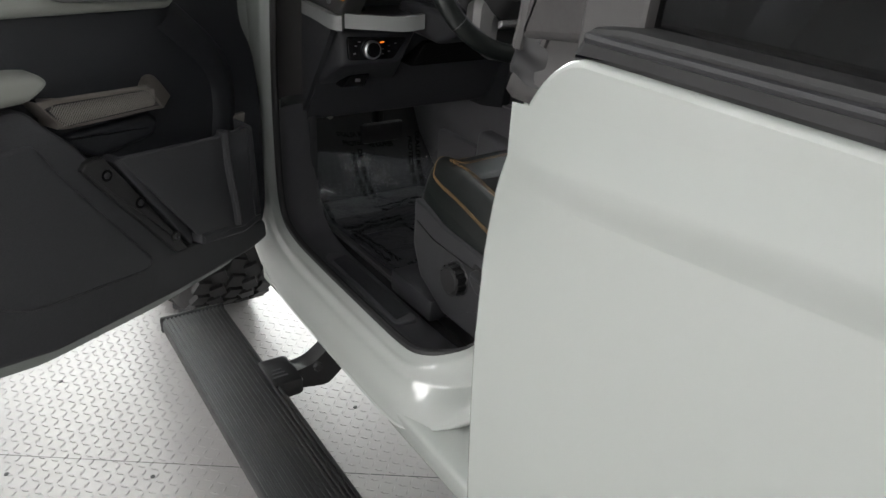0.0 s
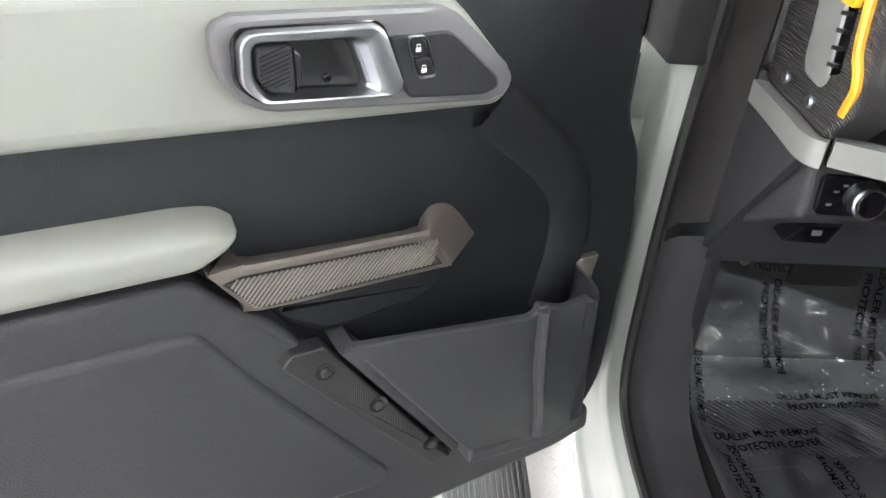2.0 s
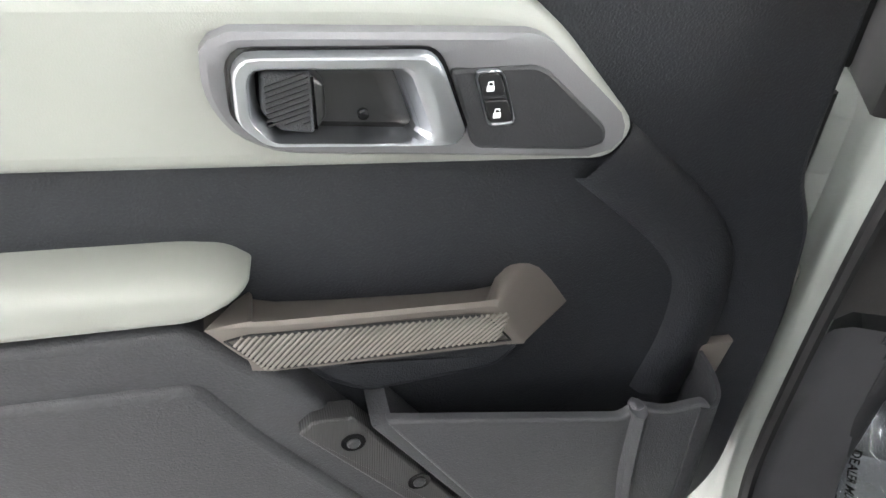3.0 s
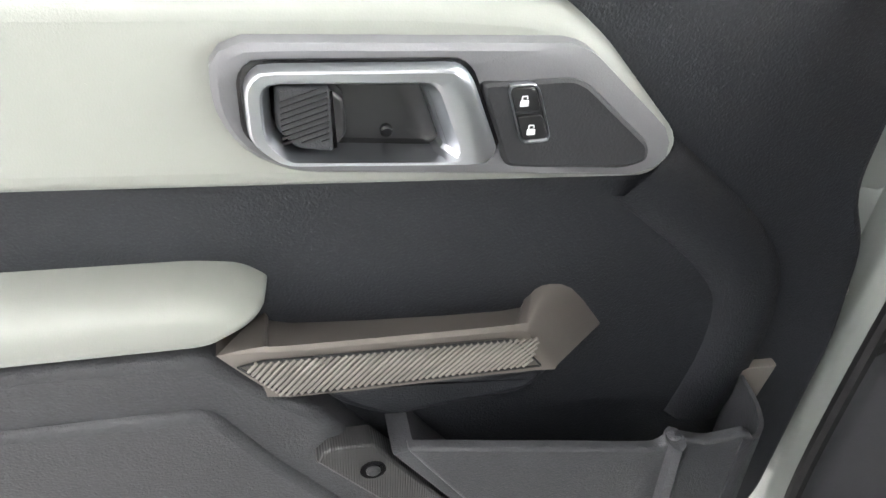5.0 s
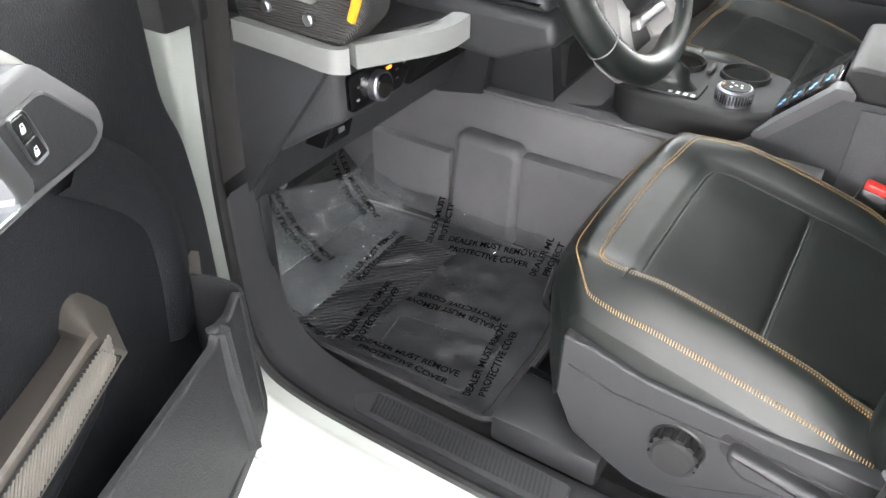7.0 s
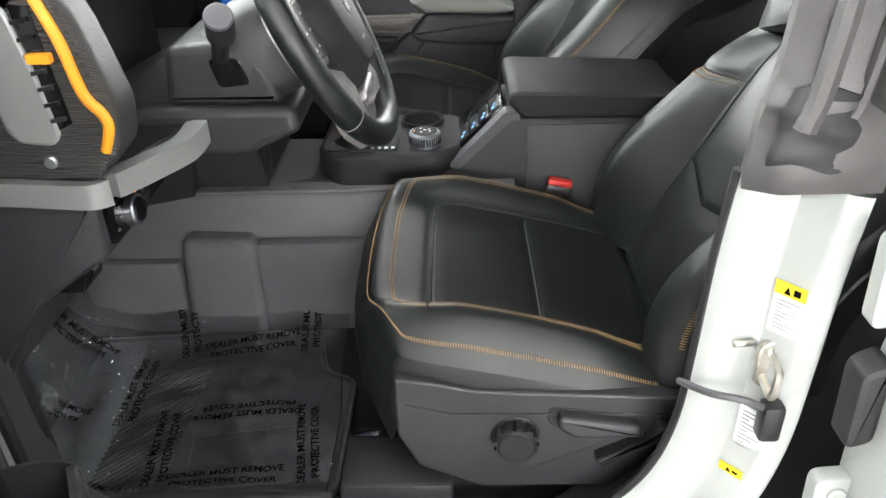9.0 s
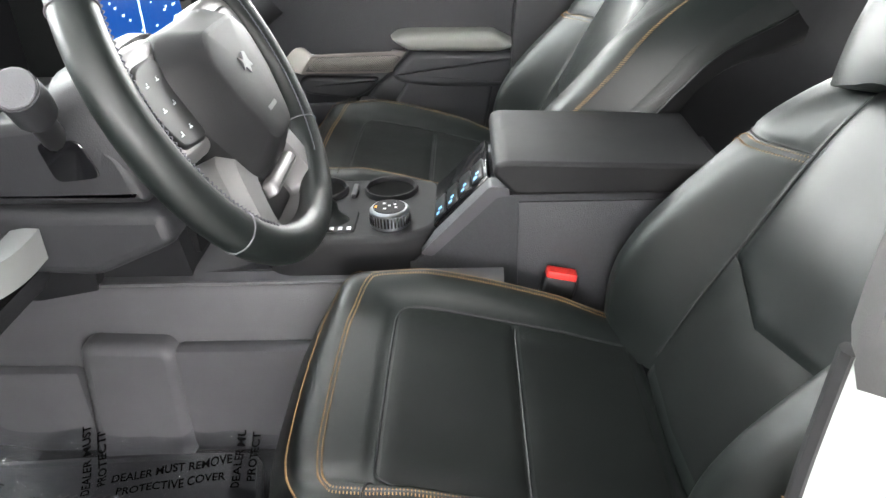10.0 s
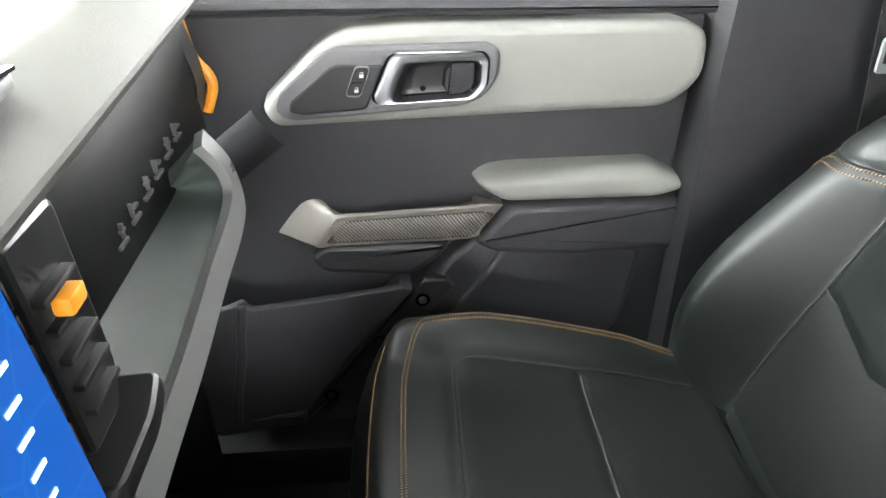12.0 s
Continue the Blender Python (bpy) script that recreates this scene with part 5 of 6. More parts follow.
# ---- centre console ----
def console():
    c = thing("centre_console", "black centre console with armrest lid and cup holders", "centre console")
    x0, x1 = 0.632, 0.842
    # tall storage box with a sloped front
    prof = [(-0.95, 0.58), (-0.95, 0.985), (-0.632, 0.985), (-0.60, 0.978), (-0.528, 0.905), (-0.49, 0.882), (0.30, 0.85), (0.30, 0.58)]
    part("console_body", prism(prof, x0, x1, YZ, 0), PLASTIC_LOW, c, "charcoal plastic console body")
    for v in (x0 - 0.0045, x1 + 0.0005):
        part("side_cheek", box(v, v + 0.004, -0.94, -0.64, 0.60, 0.975, 0.001), PLASTIC_LOW, c)
    lid = rounded([(-0.915, 0.985), (-0.910, 1.026), (-0.622, 1.038), (-0.608, 1.034), (-0.604, 1.018), (-0.634, 0.988)], 0.005, 3)
    bm = prism(lid, x0 + 0.10, x0 - 0.010, YZ, 0.006, 3)
    prism(lid, x0 + 0.10, x1 + 0.004, YZ, 0.006, 3, bm)
    part("armrest_lid", bm, DEEP, c, "padded black armrest lid")
    # tunnel shoulders, in plastic lightened for the doorway light
    part("tunnel_shoulder", prism(rounded([(0.575, 0.56), (0.575, 0.78), (0.607, 0.862), (0.64, 0.872), (0.84, 0.872), (0.868, 0.862), (0.90, 0.78), (0.90, 0.56)], 0.012, 4), -0.62, 0.40, XZ), TUNNEL_LIT, c, "charcoal tunnel cover")
    part("shoulder_ridge", tube([(0.6075, -0.60, 0.8640), (0.6075, -0.1, 0.8640), (0.6075, 0.2, 0.8640)], 0.0035, 8), TUNNEL_LIT, c)
    part("centre_panel", prism(rounded([(-0.165, 0.86), (-0.150, 0.96), (-0.125, 1.045), (0.10, 1.045), (0.10, 0.86)], 0.012, 3), 0.625, 0.852, YZ, 0.010, 3), PLASTIC, c, "dark lower centre stack under the dashboard")
    part("stack_recess", prism(rounded([(0.660, 0.885), (0.660, 0.965), (0.818, 0.965), (0.818, 0.885)], 0.010, 3), -0.168, -0.150, XZ, 0.003, 2), DEEP, c)
    # raised tray; its deeper black also stands for shade from dash and wheel
    tray = rounded([(0.622, -0.29), (0.622, -0.47), (0.66, -0.528), (0.825, -0.528), (0.838, -0.47), (0.838, -0.26), (0.66, -0.255)], 0.025, 5)
    part("shifter_tray", prism(tray, 0.865, 0.925, XY, 0.010, 4), DEEP, c, "satin black shifter tray")
    part("shifter_plate", prism(rounded([(0.642, -0.275), (0.642, -0.405), (0.712, -0.405), (0.712, -0.275)], 0.008, 3), 0.922, 0.9285, XY, 0.002), DEEP, c)
    bm = bmesh.new()
    for i in range(4):
        box(0.645, 0.6535, -0.362 - i * 0.0125, -0.356 - i * 0.0125, 0.928, 0.9295, 0, bm)
    part("gear_marks", bm, WHITE_INK, c)
    boot = sheet(lambda u, v: (0.682 + (0.032 - 0.018 * v + 0.003 * math.sin(9 * v + 4 * u)) * math.cos(2 * math.pi * u), -0.338 + (0.055 - 0.035 * v + 0.005 * math.sin(7 * v + 12 * u)) * math.sin(2 * math.pi * u), 0.928 + 0.042 * v), 32, 10)
    shifter = part("shift_boot", boot, LEATHER, c, "soft black leather gear lever boot", 80)
    part("gear_lever", tube(smooth_path([(0.674, -0.318, 0.955), (0.670, -0.300, 1.00), (0.668, -0.288, 1.03)], 4), 0.016, 12), LEATHER, c)
    part("lever_head", sheet(lambda u, v: (0.668 + 0.024 * math.sin(math.pi * v) ** 0.7 * math.cos(2 * math.pi * u), -0.286 + 0.034 * math.sin(math.pi * v) ** 0.7 * math.sin(2 * math.pi * u), 1.015 + 0.055 * v), 20, 12), LEATHER, c, smooth=80)
    for y in (-0.447, -0.335):
        bm = frame_ring([(0.787 + 0.043 * math.cos(k * 0.26), y + 0.043 * math.sin(k * 0.26)) for k in range(24)], [(0.787 + 0.037 * math.cos(k * 0.26), y + 0.037 * math.sin(k * 0.26)) for k in range(24)], 0.924, 0.934, XY, 40)
        cup = part("cup_holder", bm, DEEP, c)
        # flat black disc painted for the shade of a deep well
        part("cup_well_shade", disc((0.787, y, 0.9255), (0, 0, 1), 0.0375, 0.0012, 32), WELL_SHADE, cup)
    part("cup_bridge", box(0.757, 0.80, -0.394, -0.386, 0.926, 0.934, 0.002), PLASTIC_MID, c)
    # drive mode dial
    dial = part("mode_dial", disc((0.672, -0.455, 0.925), (0, 0, 1), 0.029, 0.026, 40, bevel=0.003), CHROME, c, "round knurled drive mode dial")
    bm = bmesh.new()
    for k in range(36):
        a = 2 * math.pi * k / 36
        disc((0.672 + 0.029 * math.cos(a), -0.455 + 0.029 * math.sin(a), 0.930), (0, 0, 1), 0.0016, 0.015, 6, bm)
    part("knurling", bm, PLASTIC_SMOOTH, dial)
    part("dial_face", disc((0.672, -0.455, 0.951), (0, 0, 1), 0.0235, 0.0012, 32), DEEP, dial)
    for i, (dx, dy) in enumerate(((-0.008, 0.006), (0.002, 0.0), (0.006, -0.008), (-0.004, -0.010), (0.010, 0.008))):
        part("dial_symbol", box(0.672 + dx - 0.002, 0.672 + dx + 0.002, -0.455 + dy - 0.002, -0.455 + dy + 0.002, 0.952, 0.9525, 0), WHITE_INK, dial)
    part("dial_marker", box(0.667, 0.675, -0.437, -0.434, 0.952, 0.9526, 0), ORANGE, dial)
    # sloped switch bank
    a, b = Vector((0, -0.522, 0.918)), Vector((0, -0.602, 0.997))
    e = (b - a).normalized()
    nn = Vector((0, e.z, -e.y))
    M = Matrix(((1, 0, 0, 0), (0, e.y, nn.y, a.y), (0, e.z, nn.z, a.z), (0, 0, 0, 1)))
    bank = part("switch_bank", box(0.664, 0.81, 0.0, 0.112, -0.004, 0.006, 0.003), GLOSS, c, "sloped bank of lit switches")
    bank.matrix_local = M
    for i in range(4):
        sw = part("switch", box(0.672, 0.735, 0.006 + i * 0.026, 0.028 + i * 0.026, 0.004, 0.010, 0.002), PLASTIC_SMOOTH, bank)
        part("switch_symbol", box(0.676, 0.683, 0.012 + i * 0.026, 0.018 + i * 0.026, 0.0101, 0.0106, 0), BLUE_LED, bank)
        part("switch_symbol", box(0.688, 0.694, 0.016 + i * 0.026, 0.022 + i * 0.026, 0.0101, 0.0106, 0), BLUE_LED, bank)
    part("slope_edge", prism(rounded([(-0.518, 0.893), (-0.612, 0.985), (-0.628, 0.985), (-0.626, 0.998), (-0.60, 1.000), (-0.500, 0.897)], 0.004, 3), x0 - 0.006, x0 + 0.03, YZ, 0.003), PLASTIC_MID, c)
    # passenger grab bar
    g = smooth_path([(0.842, -0.10, 0.975), (0.842, -0.19, 0.979), (0.842, -0.235, 0.970), (0.842, -0.285, 0.946), (0.840, -0.306, 0.922), (0.836, -0.313, 0.882)], 6)
    bar = part("grab_bar", tube(g, 0.019, 14), PLASTIC_SMOOTH, c, "black grab bar with orange edge")
    part("orange_edge", tube([p + Vector((-0.017, -0.005, 0.012)) for p in g], 0.0075, 10, flat=0.8), ORANGE, bar)
    for k in (10, 24):
        part("screw", disc(g[k] + Vector((-0.0185, 0.0, -0.006)), (-1, 0, 0), 0.0035, 0.002, 12), GLOSS, bar)
    # pads on the tunnel wall in the footwell
    part("knee_boss", prism(rounded([(0.015, 0.58), (-0.005, 0.79), (-0.02, 0.80), (-0.13, 0.795), (-0.145, 0.78), (-0.14, 0.58)], 0.02, 4), 0.58, 0.545, YZ, 0.016, 4), TUNNEL_LIT, c)
    part("tunnel_ledge", box(0.55, 0.585, -0.60, -0.14, 0.60, 0.785, 0.01), TUNNEL_LIT, c)
    part("tunnel_pad", box(0.555, 0.585, 0.01, 0.20, 0.60, 0.745, 0.012), TUNNEL_LIT, c)


console()


# ---- dashboard ----
def dashboard():
    d = thing("dashboard", "charcoal dashboard with pale top pad, screen and orange accents", "dashboard")
    # under-dash knee panel: slopes rearward as it rises
    knee = [(0.062, 0.862), (0.045, 0.868), (-0.082, 1.085), (-0.090, 1.125), (0.20, 1.125), (0.20, 0.875)]
    part("knee_panel", prism(knee, 0.085, 0.60, YZ), PLASTIC_LOW, d, "charcoal knee panel")
    part("end_cap", prism(rounded([(0.068, 0.858), (-0.112, 1.10), (-0.112, 1.13), (0.20, 1.13), (0.20, 0.90)], 0.01), 0.075, 0.087, YZ), PLASTIC_LOW, d)
    # switch pod
    pod = [Vector(p) for p in ((0.098, -0.112, 1.096), (0.275, -0.112, 1.084), (0.240, -0.106, 1.024), (0.103, -0.110, 1.026))]
    bm = bmesh.new()
    f = [bm.verts.new(p) for p in pod]
    mid = [bm.verts.new(p) for p in ((0.090, -0.086, 1.108), (0.300, -0.086, 1.096), (0.262, -0.066, 0.998), (0.092, -0.066, 1.000))]
    bk = [bm.verts.new(p) for p in ((0.084, -0.02, 1.118), (0.335, -0.02, 1.110), (0.290, 0.010, 0.948), (0.086, 0.010, 0.950))]
    bm.faces.new(f)
    for r0, r1 in ((f, mid), (mid, bk)):
        for i in range(4):
            bm.faces.new((r0[i - 1], r0[i], r1[i], r1[i - 1]))
    bmesh.ops.bevel(bm, geom=bm.edges[:], offset=0.009, segments=3, affect="EDGES", profile=0.5)
    p = part("light_switch_pod", bm, PLASTIC_LOW, d, "charcoal pod with light switches", 50)
    part("switch_panel", prism(rounded([(0.110, 1.086), (0.256, 1.076), (0.222, 1.033), (0.114, 1.036)], 0.008, 3), -0.108, -0.1165, XZ, 0.002), GLOSS, p)
    part("light_knob_ring", disc((0.166, -0.115, 1.056), (0, -1, 0.1), 0.0195, 0.014, 32, bevel=0.002), CHROME, p, "chrome light switch knob")
    part("light_knob", disc((0.166, -0.128, 1.0575), (0, -1, 0.1), 0.0155, 0.003, 28, bevel=0.001), GLOSS, p)
    part("indicator", box(0.188, 0.197, -0.1180, -0.1164, 1.0690, 1.0720, 0), ORANGE_LED, p)
    for x, z in ((0.130, 1.066), (0.127, 1.050), (0.194, 1.056), (0.194, 1.046), (0.210, 1.062), (0.210, 1.050), (0.138, 1.074), (0.226, 1.066)):
        part("button_symbol", box(x - 0.0025, x + 0.0025, -0.1178, -0.1164, z - 0.0012, z + 0.0012, 0), SAGE_DARK, p)
    # small release switch below
    rel = part("release_switch", prism(rounded([(0.128, 0.961), (0.150, 0.987), (0.200, 0.989), (0.186, 0.959)], 0.004, 3), -0.020, -0.0515, XZ, 0.003), GLOSS, d, "small gloss black release switch")
    part("release_symbol", box(0.162, 0.174, -0.0530, -0.0514, 0.972, 0.979, 0), SAGE_DARK, rel)
    part("screw", disc((0.146, 0.050, 0.868), (0, -1, 0), 0.008, 0.004, 14, bevel=0.001), STEEL, d)
    # solid black block drawn for the slot's shaded hollow
    part("coin_tray_slot", prism(rounded([(0.285, 1.004), (0.325, 1.056), (0.52, 1.060), (0.52, 1.004)], 0.005, 3), -0.03, -0.084, XZ, 0.003), WELL_SHADE, d, "dark storage slot")
    # silver lower rail: one piece on the flank, one round the front
    rail = smooth_path([(0.078, 0.02, 1.128), (0.078, -0.06, 1.124), (0.080, -0.118, 1.119), (0.092, -0.133, 1.118)], 5)
    def strip(path, hgt, thk, bm=None):
        bm = bm or bmesh.new()
        rows = []
        for i, q in enumerate(path):
            a, b = path[max(i - 1, 0)], path[min(i + 1, len(path) - 1)]
            t = (b - a).normalized()
            n2 = Vector((t.y, -t.x, 0)).normalized()
            hh = hgt[0] + (hgt[1] - hgt[0]) * i / (len(path) - 1)
            rows.append([bm.verts.new(q + n2 * o + Vector((0, 0, zz * hh))) for o, zz in ((0, -0.5), (thk, -0.42), (thk * 1.1, 0.0), (thk, 0.4), (0, 0.5), (-thk, 0.5), (-thk, -0.5))])
        for r0, r1 in zip(rows, rows[1:]):
            for k in range(7):
                bm.faces.new((r0[k - 1], r0[k], r1[k], r1[k - 1]))
        bm.faces.new(rows[0])
        bm.faces.new(rows[-1])
        return bm
    part("silver_rail", strip(rail, (0.026, 0.030), -0.010), SILVER, d, "satin silver dashboard rail")
    part("silver_rail", strip(smooth_path([(0.095, -0.136, 1.124), (0.15, -0.163, 1.122), (0.205, -0.184, 1.120), (0.246, -0.190, 1.125)], 6), (0.028, 0.029), -0.014), SILVER, d, "satin silver dashboard rail")
    # vent housing at the dashboard's end with orange line
    def vent_end(mx, lab):
        T = (lambda v: v) if not mx else (lambda v: Vector((2 * CX - v.x, v.y + 0.084, v.z - 0.008)))
        Y2 = lambda a, b, h: T(Vector((h, a, b)))
        hs = part("vent_housing", prism(rounded([(0.03, 1.138), (-0.130, 1.130), (-0.166, 1.168), (-0.172, 1.212), (-0.150, 1.30), (-0.130, 1.338), (0.03, 1.34)], 0.012, 4), 0.13, 0.085, Y2, 0.008, 3), KNURL, d, lab)
        part("vent_plate", prism(rounded([(-0.026, 1.318), (-0.042, 1.25), (-0.050, 1.19), (-0.060, 1.177), (-0.096, 1.173), (-0.107, 1.186), (-0.099, 1.25), (-0.086, 1.318)], 0.010, 4), 0.090, 0.0815, Y2, 0.004, 3), SILVER, hs, "smooth silver vent plate")
        part("vent_core", prism([(-0.104, 1.190), (-0.121, 1.198), (-0.110, 1.315), (-0.090, 1.318), (-0.100, 1.25)], 0.087, 0.0838, Y2), GLOSS, hs)
        for i in range(7):
            z = 1.202 + i * 0.0165
            c = 0.096 - (z - 1.20) * 0.11
            part("vent_slat", prism([(-c - 0.021, z), (-c - 0.006, z - 0.002), (-c - 0.006, z + 0.002), (-c - 0.021, z + 0.004)], 0.086, 0.079, Y2), PLASTIC_SMOOTH, hs)
        part("vent_tab", prism(rounded([(-0.122, 1.262), (-0.098, 1.262), (-0.098, 1.272), (-0.122, 1.272)], 0.002, 2), 0.082, 0.074, Y2, 0.001), ORANGE, hs)
        for i in range(9):
            z = 1.235 + i * 0.0105
            part("raised_mark", prism([(-0.155 + (z - 1.235) * 0.22, z), (-0.150 + (z - 1.235) * 0.22, z), (-0.150 + (z - 1.235) * 0.22, z + 0.0055), (-0.155 + (z - 1.235) * 0.22, z + 0.0055)], 0.086, 0.0838, Y2), PLASTIC_LOW, hs)
        line = smooth_path([(0.086, -0.112, 1.336), (0.084, -0.130, 1.285), (0.084, -0.140, 1.230), (0.084, -0.154, 1.208), (0.085, -0.157, 1.192), (0.087, -0.147, 1.166)], 6)
        part("orange_line", tube([T(q + (Vector((0.006, -0.020, 0.0)) if mx else Vector((0, 0, 0)))) for q in line], 0.0062, 10), ORANGE, hs)
        for y, z in ((-0.024, 1.160), (-0.087, 1.156), (-0.01, 1.325)):
            part("hex_bolt", disc(T(Vector((0.086, y, z))), (-1 if not mx else 1, 0, 0), 0.0075, 0.006, 12, bevel=0.002), CHROME, hs)
        return hs
    vent_end(False, "dark vent housing with orange line")
    vent_end(True, "dark vent housing with orange line")
    # instrument hood and column recess
    part("recess_back", box(0.12, 0.60, -0.03, 0.20, 1.12, 1.30, 0.01), PLASTIC, d)
    part("recess_floor", prism(rounded([(0.10, -0.13), (0.25, -0.18), (0.60, -0.15), (0.60, 0.05), (0.10, 0.05)], 0.02), 1.118, 1.132, XY, 0.004), PLASTIC_SMOOTH, d)
    part("recess_cheek", prism(rounded([(0.0, 1.13), (-0.125, 1.135), (-0.075, 1.32), (0.0, 1.32)], 0.012), 0.128, 0.150, YZ, 0.006), GLOSS, d)
    # top pad from side to side
    top = rounded([(-0.146, 1.298), (-0.160, 1.316), (-0.10, 1.338), (0.30, 1.345), (0.30, 1.30), (-0.12, 1.296)], 0.008, 3)
    bm = prism(top, 0.62, 1.365, YZ, 0.0)
    for v in bm.verts:
        v.co.y += 0.07 * (v.co.x - 0.76) - 0.015
    part("top_pad", bm, PALE_PAD, d, "pale grey-green padded dashboard top")
    part("top_pad", prism([(p[0] + 0.06, p[1] + 0.012) for p in top], 0.085, 0.62, YZ, 0.0), PALE_PAD, d, "pale grey-green padded dashboard top")
    vt = part("defrost_vent", prism(rounded([(0.78, -0.06), (0.92, -0.04), (0.92, -0.10), (0.90, -0.135), (0.78, -0.15)], 0.01), 1.336, 1.343, XY, 0.003), DEEP, d)
    bm = bmesh.new()
    for i in range(6):
        box(0.79, 0.90, -0.135 + i * 0.014, -0.129 + i * 0.014, 1.3425, 1.3445, 0, bm)
    tagged(part("vent_slots", bm, GLOSS, vt), kind="stuff")
    # passenger face: dark panel with plain relief bars, shelf, silver lip
    part("glove_panel", prism([(-0.075, 1.296), (-0.088, 1.138), (-0.05, 1.11), (0.2, 1.11), (0.2, 1.296)], 0.80, 1.350, YZ), FASCIA, d, "black dashboard face")
    bm = bmesh.new()
    for i in range(6):
        x, z = 1.060 + 0.036 * i, 1.158 + 0.0036 * i
        box(x, x + 0.020, -0.0885, -0.080, z, z + 0.003, 0, bm)
        box(x + (0.003 if i % 2 else 0.012), x + (0.006 if i % 2 else 0.015), -0.0885, -0.080, z + 0.005, z + 0.017, 0, bm)
        box(x + 0.009, x + 0.018, -0.0885, -0.080, z + 0.010, z + 0.0125, 0, bm)
    tagged(part("raised_relief", bm, SAGE_DARK, d), "small raised bars", kind="stuff")
    lip = smooth_path([(0.60, -0.158, 1.083), (0.74, -0.153, 1.085), (0.88, -0.146, 1.090), (1.00, -0.146, 1.098), (1.09, -0.147, 1.112), (1.170, -0.148, 1.122), (1.205, -0.146, 1.135), (1.208, -0.140, 1.165), (1.198, -0.125, 1.195)], 6)
    part("shelf", sheet(lambda u, v: (lip[int(u * (len(lip) - 1))] * (1 - v) + Vector((lip[int(u * (len(lip) - 1))].x, -0.080, 1.140)) * v), len(lip) - 1, 6, 0.012), SHELF, d, "dark sage tray below the dashboard face")
    def across(i):
        t = (lip[min(i + 1, len(lip) - 1)] - lip[max(i - 1, 0)]).normalized()
        return Vector((0, -0.94, 0.34)).cross(t).normalized()
    part("silver_lip", sheet(lambda u, v: lip[int(round(u * (len(lip) - 1)))] + across(int(round(u * (len(lip) - 1)))) * (v - 0.5) * 0.024, len(lip) - 1, 2, 0.010), SILVER, d, "satin grey-green lip")
    part("lower_dash", prism([(-0.06, 1.04), (-0.03, 0.86), (0.30, 0.80), (0.30, 1.12), (-0.06, 1.12)], 0.60, 1.40, YZ), PLASTIC, d)
    # vent beside the screen
    vh = part("centre_vent", prism(rounded([(0.824, 1.290), (0.880, 1.290), (0.894, 1.180), (0.884, 1.156), (0.842, 1.156)], 0.008, 3), -0.09, -0.144, XZ, 0.004), PLASTIC_SMOOTH, d, "black air vent")
    bm = bmesh.new()
    for i in range(5):
        z = 1.182 + i * 0.018
        box(0.846 - 0.003 * i, 0.882 - 0.003 * i, -0.150, -0.142, z, z + 0.004, 0.001, bm)
    part("vent_slats", bm, DEEP, vh)
    part("vent_tab", box(0.842, 0.860, -0.157, -0.147, 1.244, 1.254, 0.002), ORANGE, vh)
    part("vent_shelf", prism(rounded([(0.835, -0.156), (0.895, -0.156), (0.936, -0.148), (0.93, -0.09), (0.835, -0.09)], 0.01), 1.128, 1.141, XY, 0.004), PLASTIC_SMOOTH, d)
    # screen
    sc = part("touch_screen", prism(rounded([(0.55, 1.115), (0.838, 1.115), (0.814, 1.292), (0.55, 1.292)], 0.01, 3), -0.10, -0.150, XZ, 0.006), GLOSS, d, "lit touch screen with a blue map")
    part("display", prism([(0.565, 1.150), (0.823, 1.150), (0.803, 1.284), (0.565, 1.284)], -0.1505, -0.1535, XZ), SCREEN, sc, "blue map picture")
    rnd = random.Random(3)
    bm = bmesh.new()
    for i in range(16):
        x, z = rnd.uniform(0.58, 0.785), rnd.uniform(1.180, 1.278)
        box(x, x + rnd.uniform(0.002, 0.007), -0.1542, -0.1536, z, z + 0.0022, 0, bm)
    for i in range(8):
        x = 0.580 + i * 0.030
        box(x, x + 0.006, -0.1542, -0.1536, 1.156, 1.1605, 0, bm)
        box(x + 0.001, x + 0.005, -0.1542, -0.1536, 1.1625, 1.1645, 0, bm)
    for i in range(5):
        box(0.778, 0.790, -0.1542, -0.1536, 1.190 + 0.017 * i, 1.1925 + 0.017 * i, 0, bm)
    box(0.665, 0.668, -0.1542, -0.1536, 1.16, 1.284, 0, bm)
    tagged(part("screen_marks", bm, mat("white_lit_marks", (0.6, 0.8, 1.0), 0.4, emit=(0.5, 0.8, 1.0, 1.6)), sc), "small white map marks", kind="stuff")
    part("control_strip", box(0.56, 0.82, -0.150, -0.11, 1.09, 1.118, 0.006), GLOSS, d)
    for x, z, ink in ((0.835, 0.998, BLUE_LED), (0.896, 0.956, RED)):
        kn = part("climate_knob", disc((x, -0.125, z), (0, -1, 0.25), 0.019, 0.03, 28, bevel=0.003), PLASTIC_SMOOTH, d, "round black climate knob")
        part("knob_mark", box(x + 0.008, x + 0.016, -0.159, -0.154, z + 0.004, z + 0.016, 0.001), ink, kn)
        part("knob_mark", box(x - 0.004, x + 0.003, -0.159, -0.154, z - 0.016, z - 0.010, 0.001), ORANGE, kn)


dashboard()


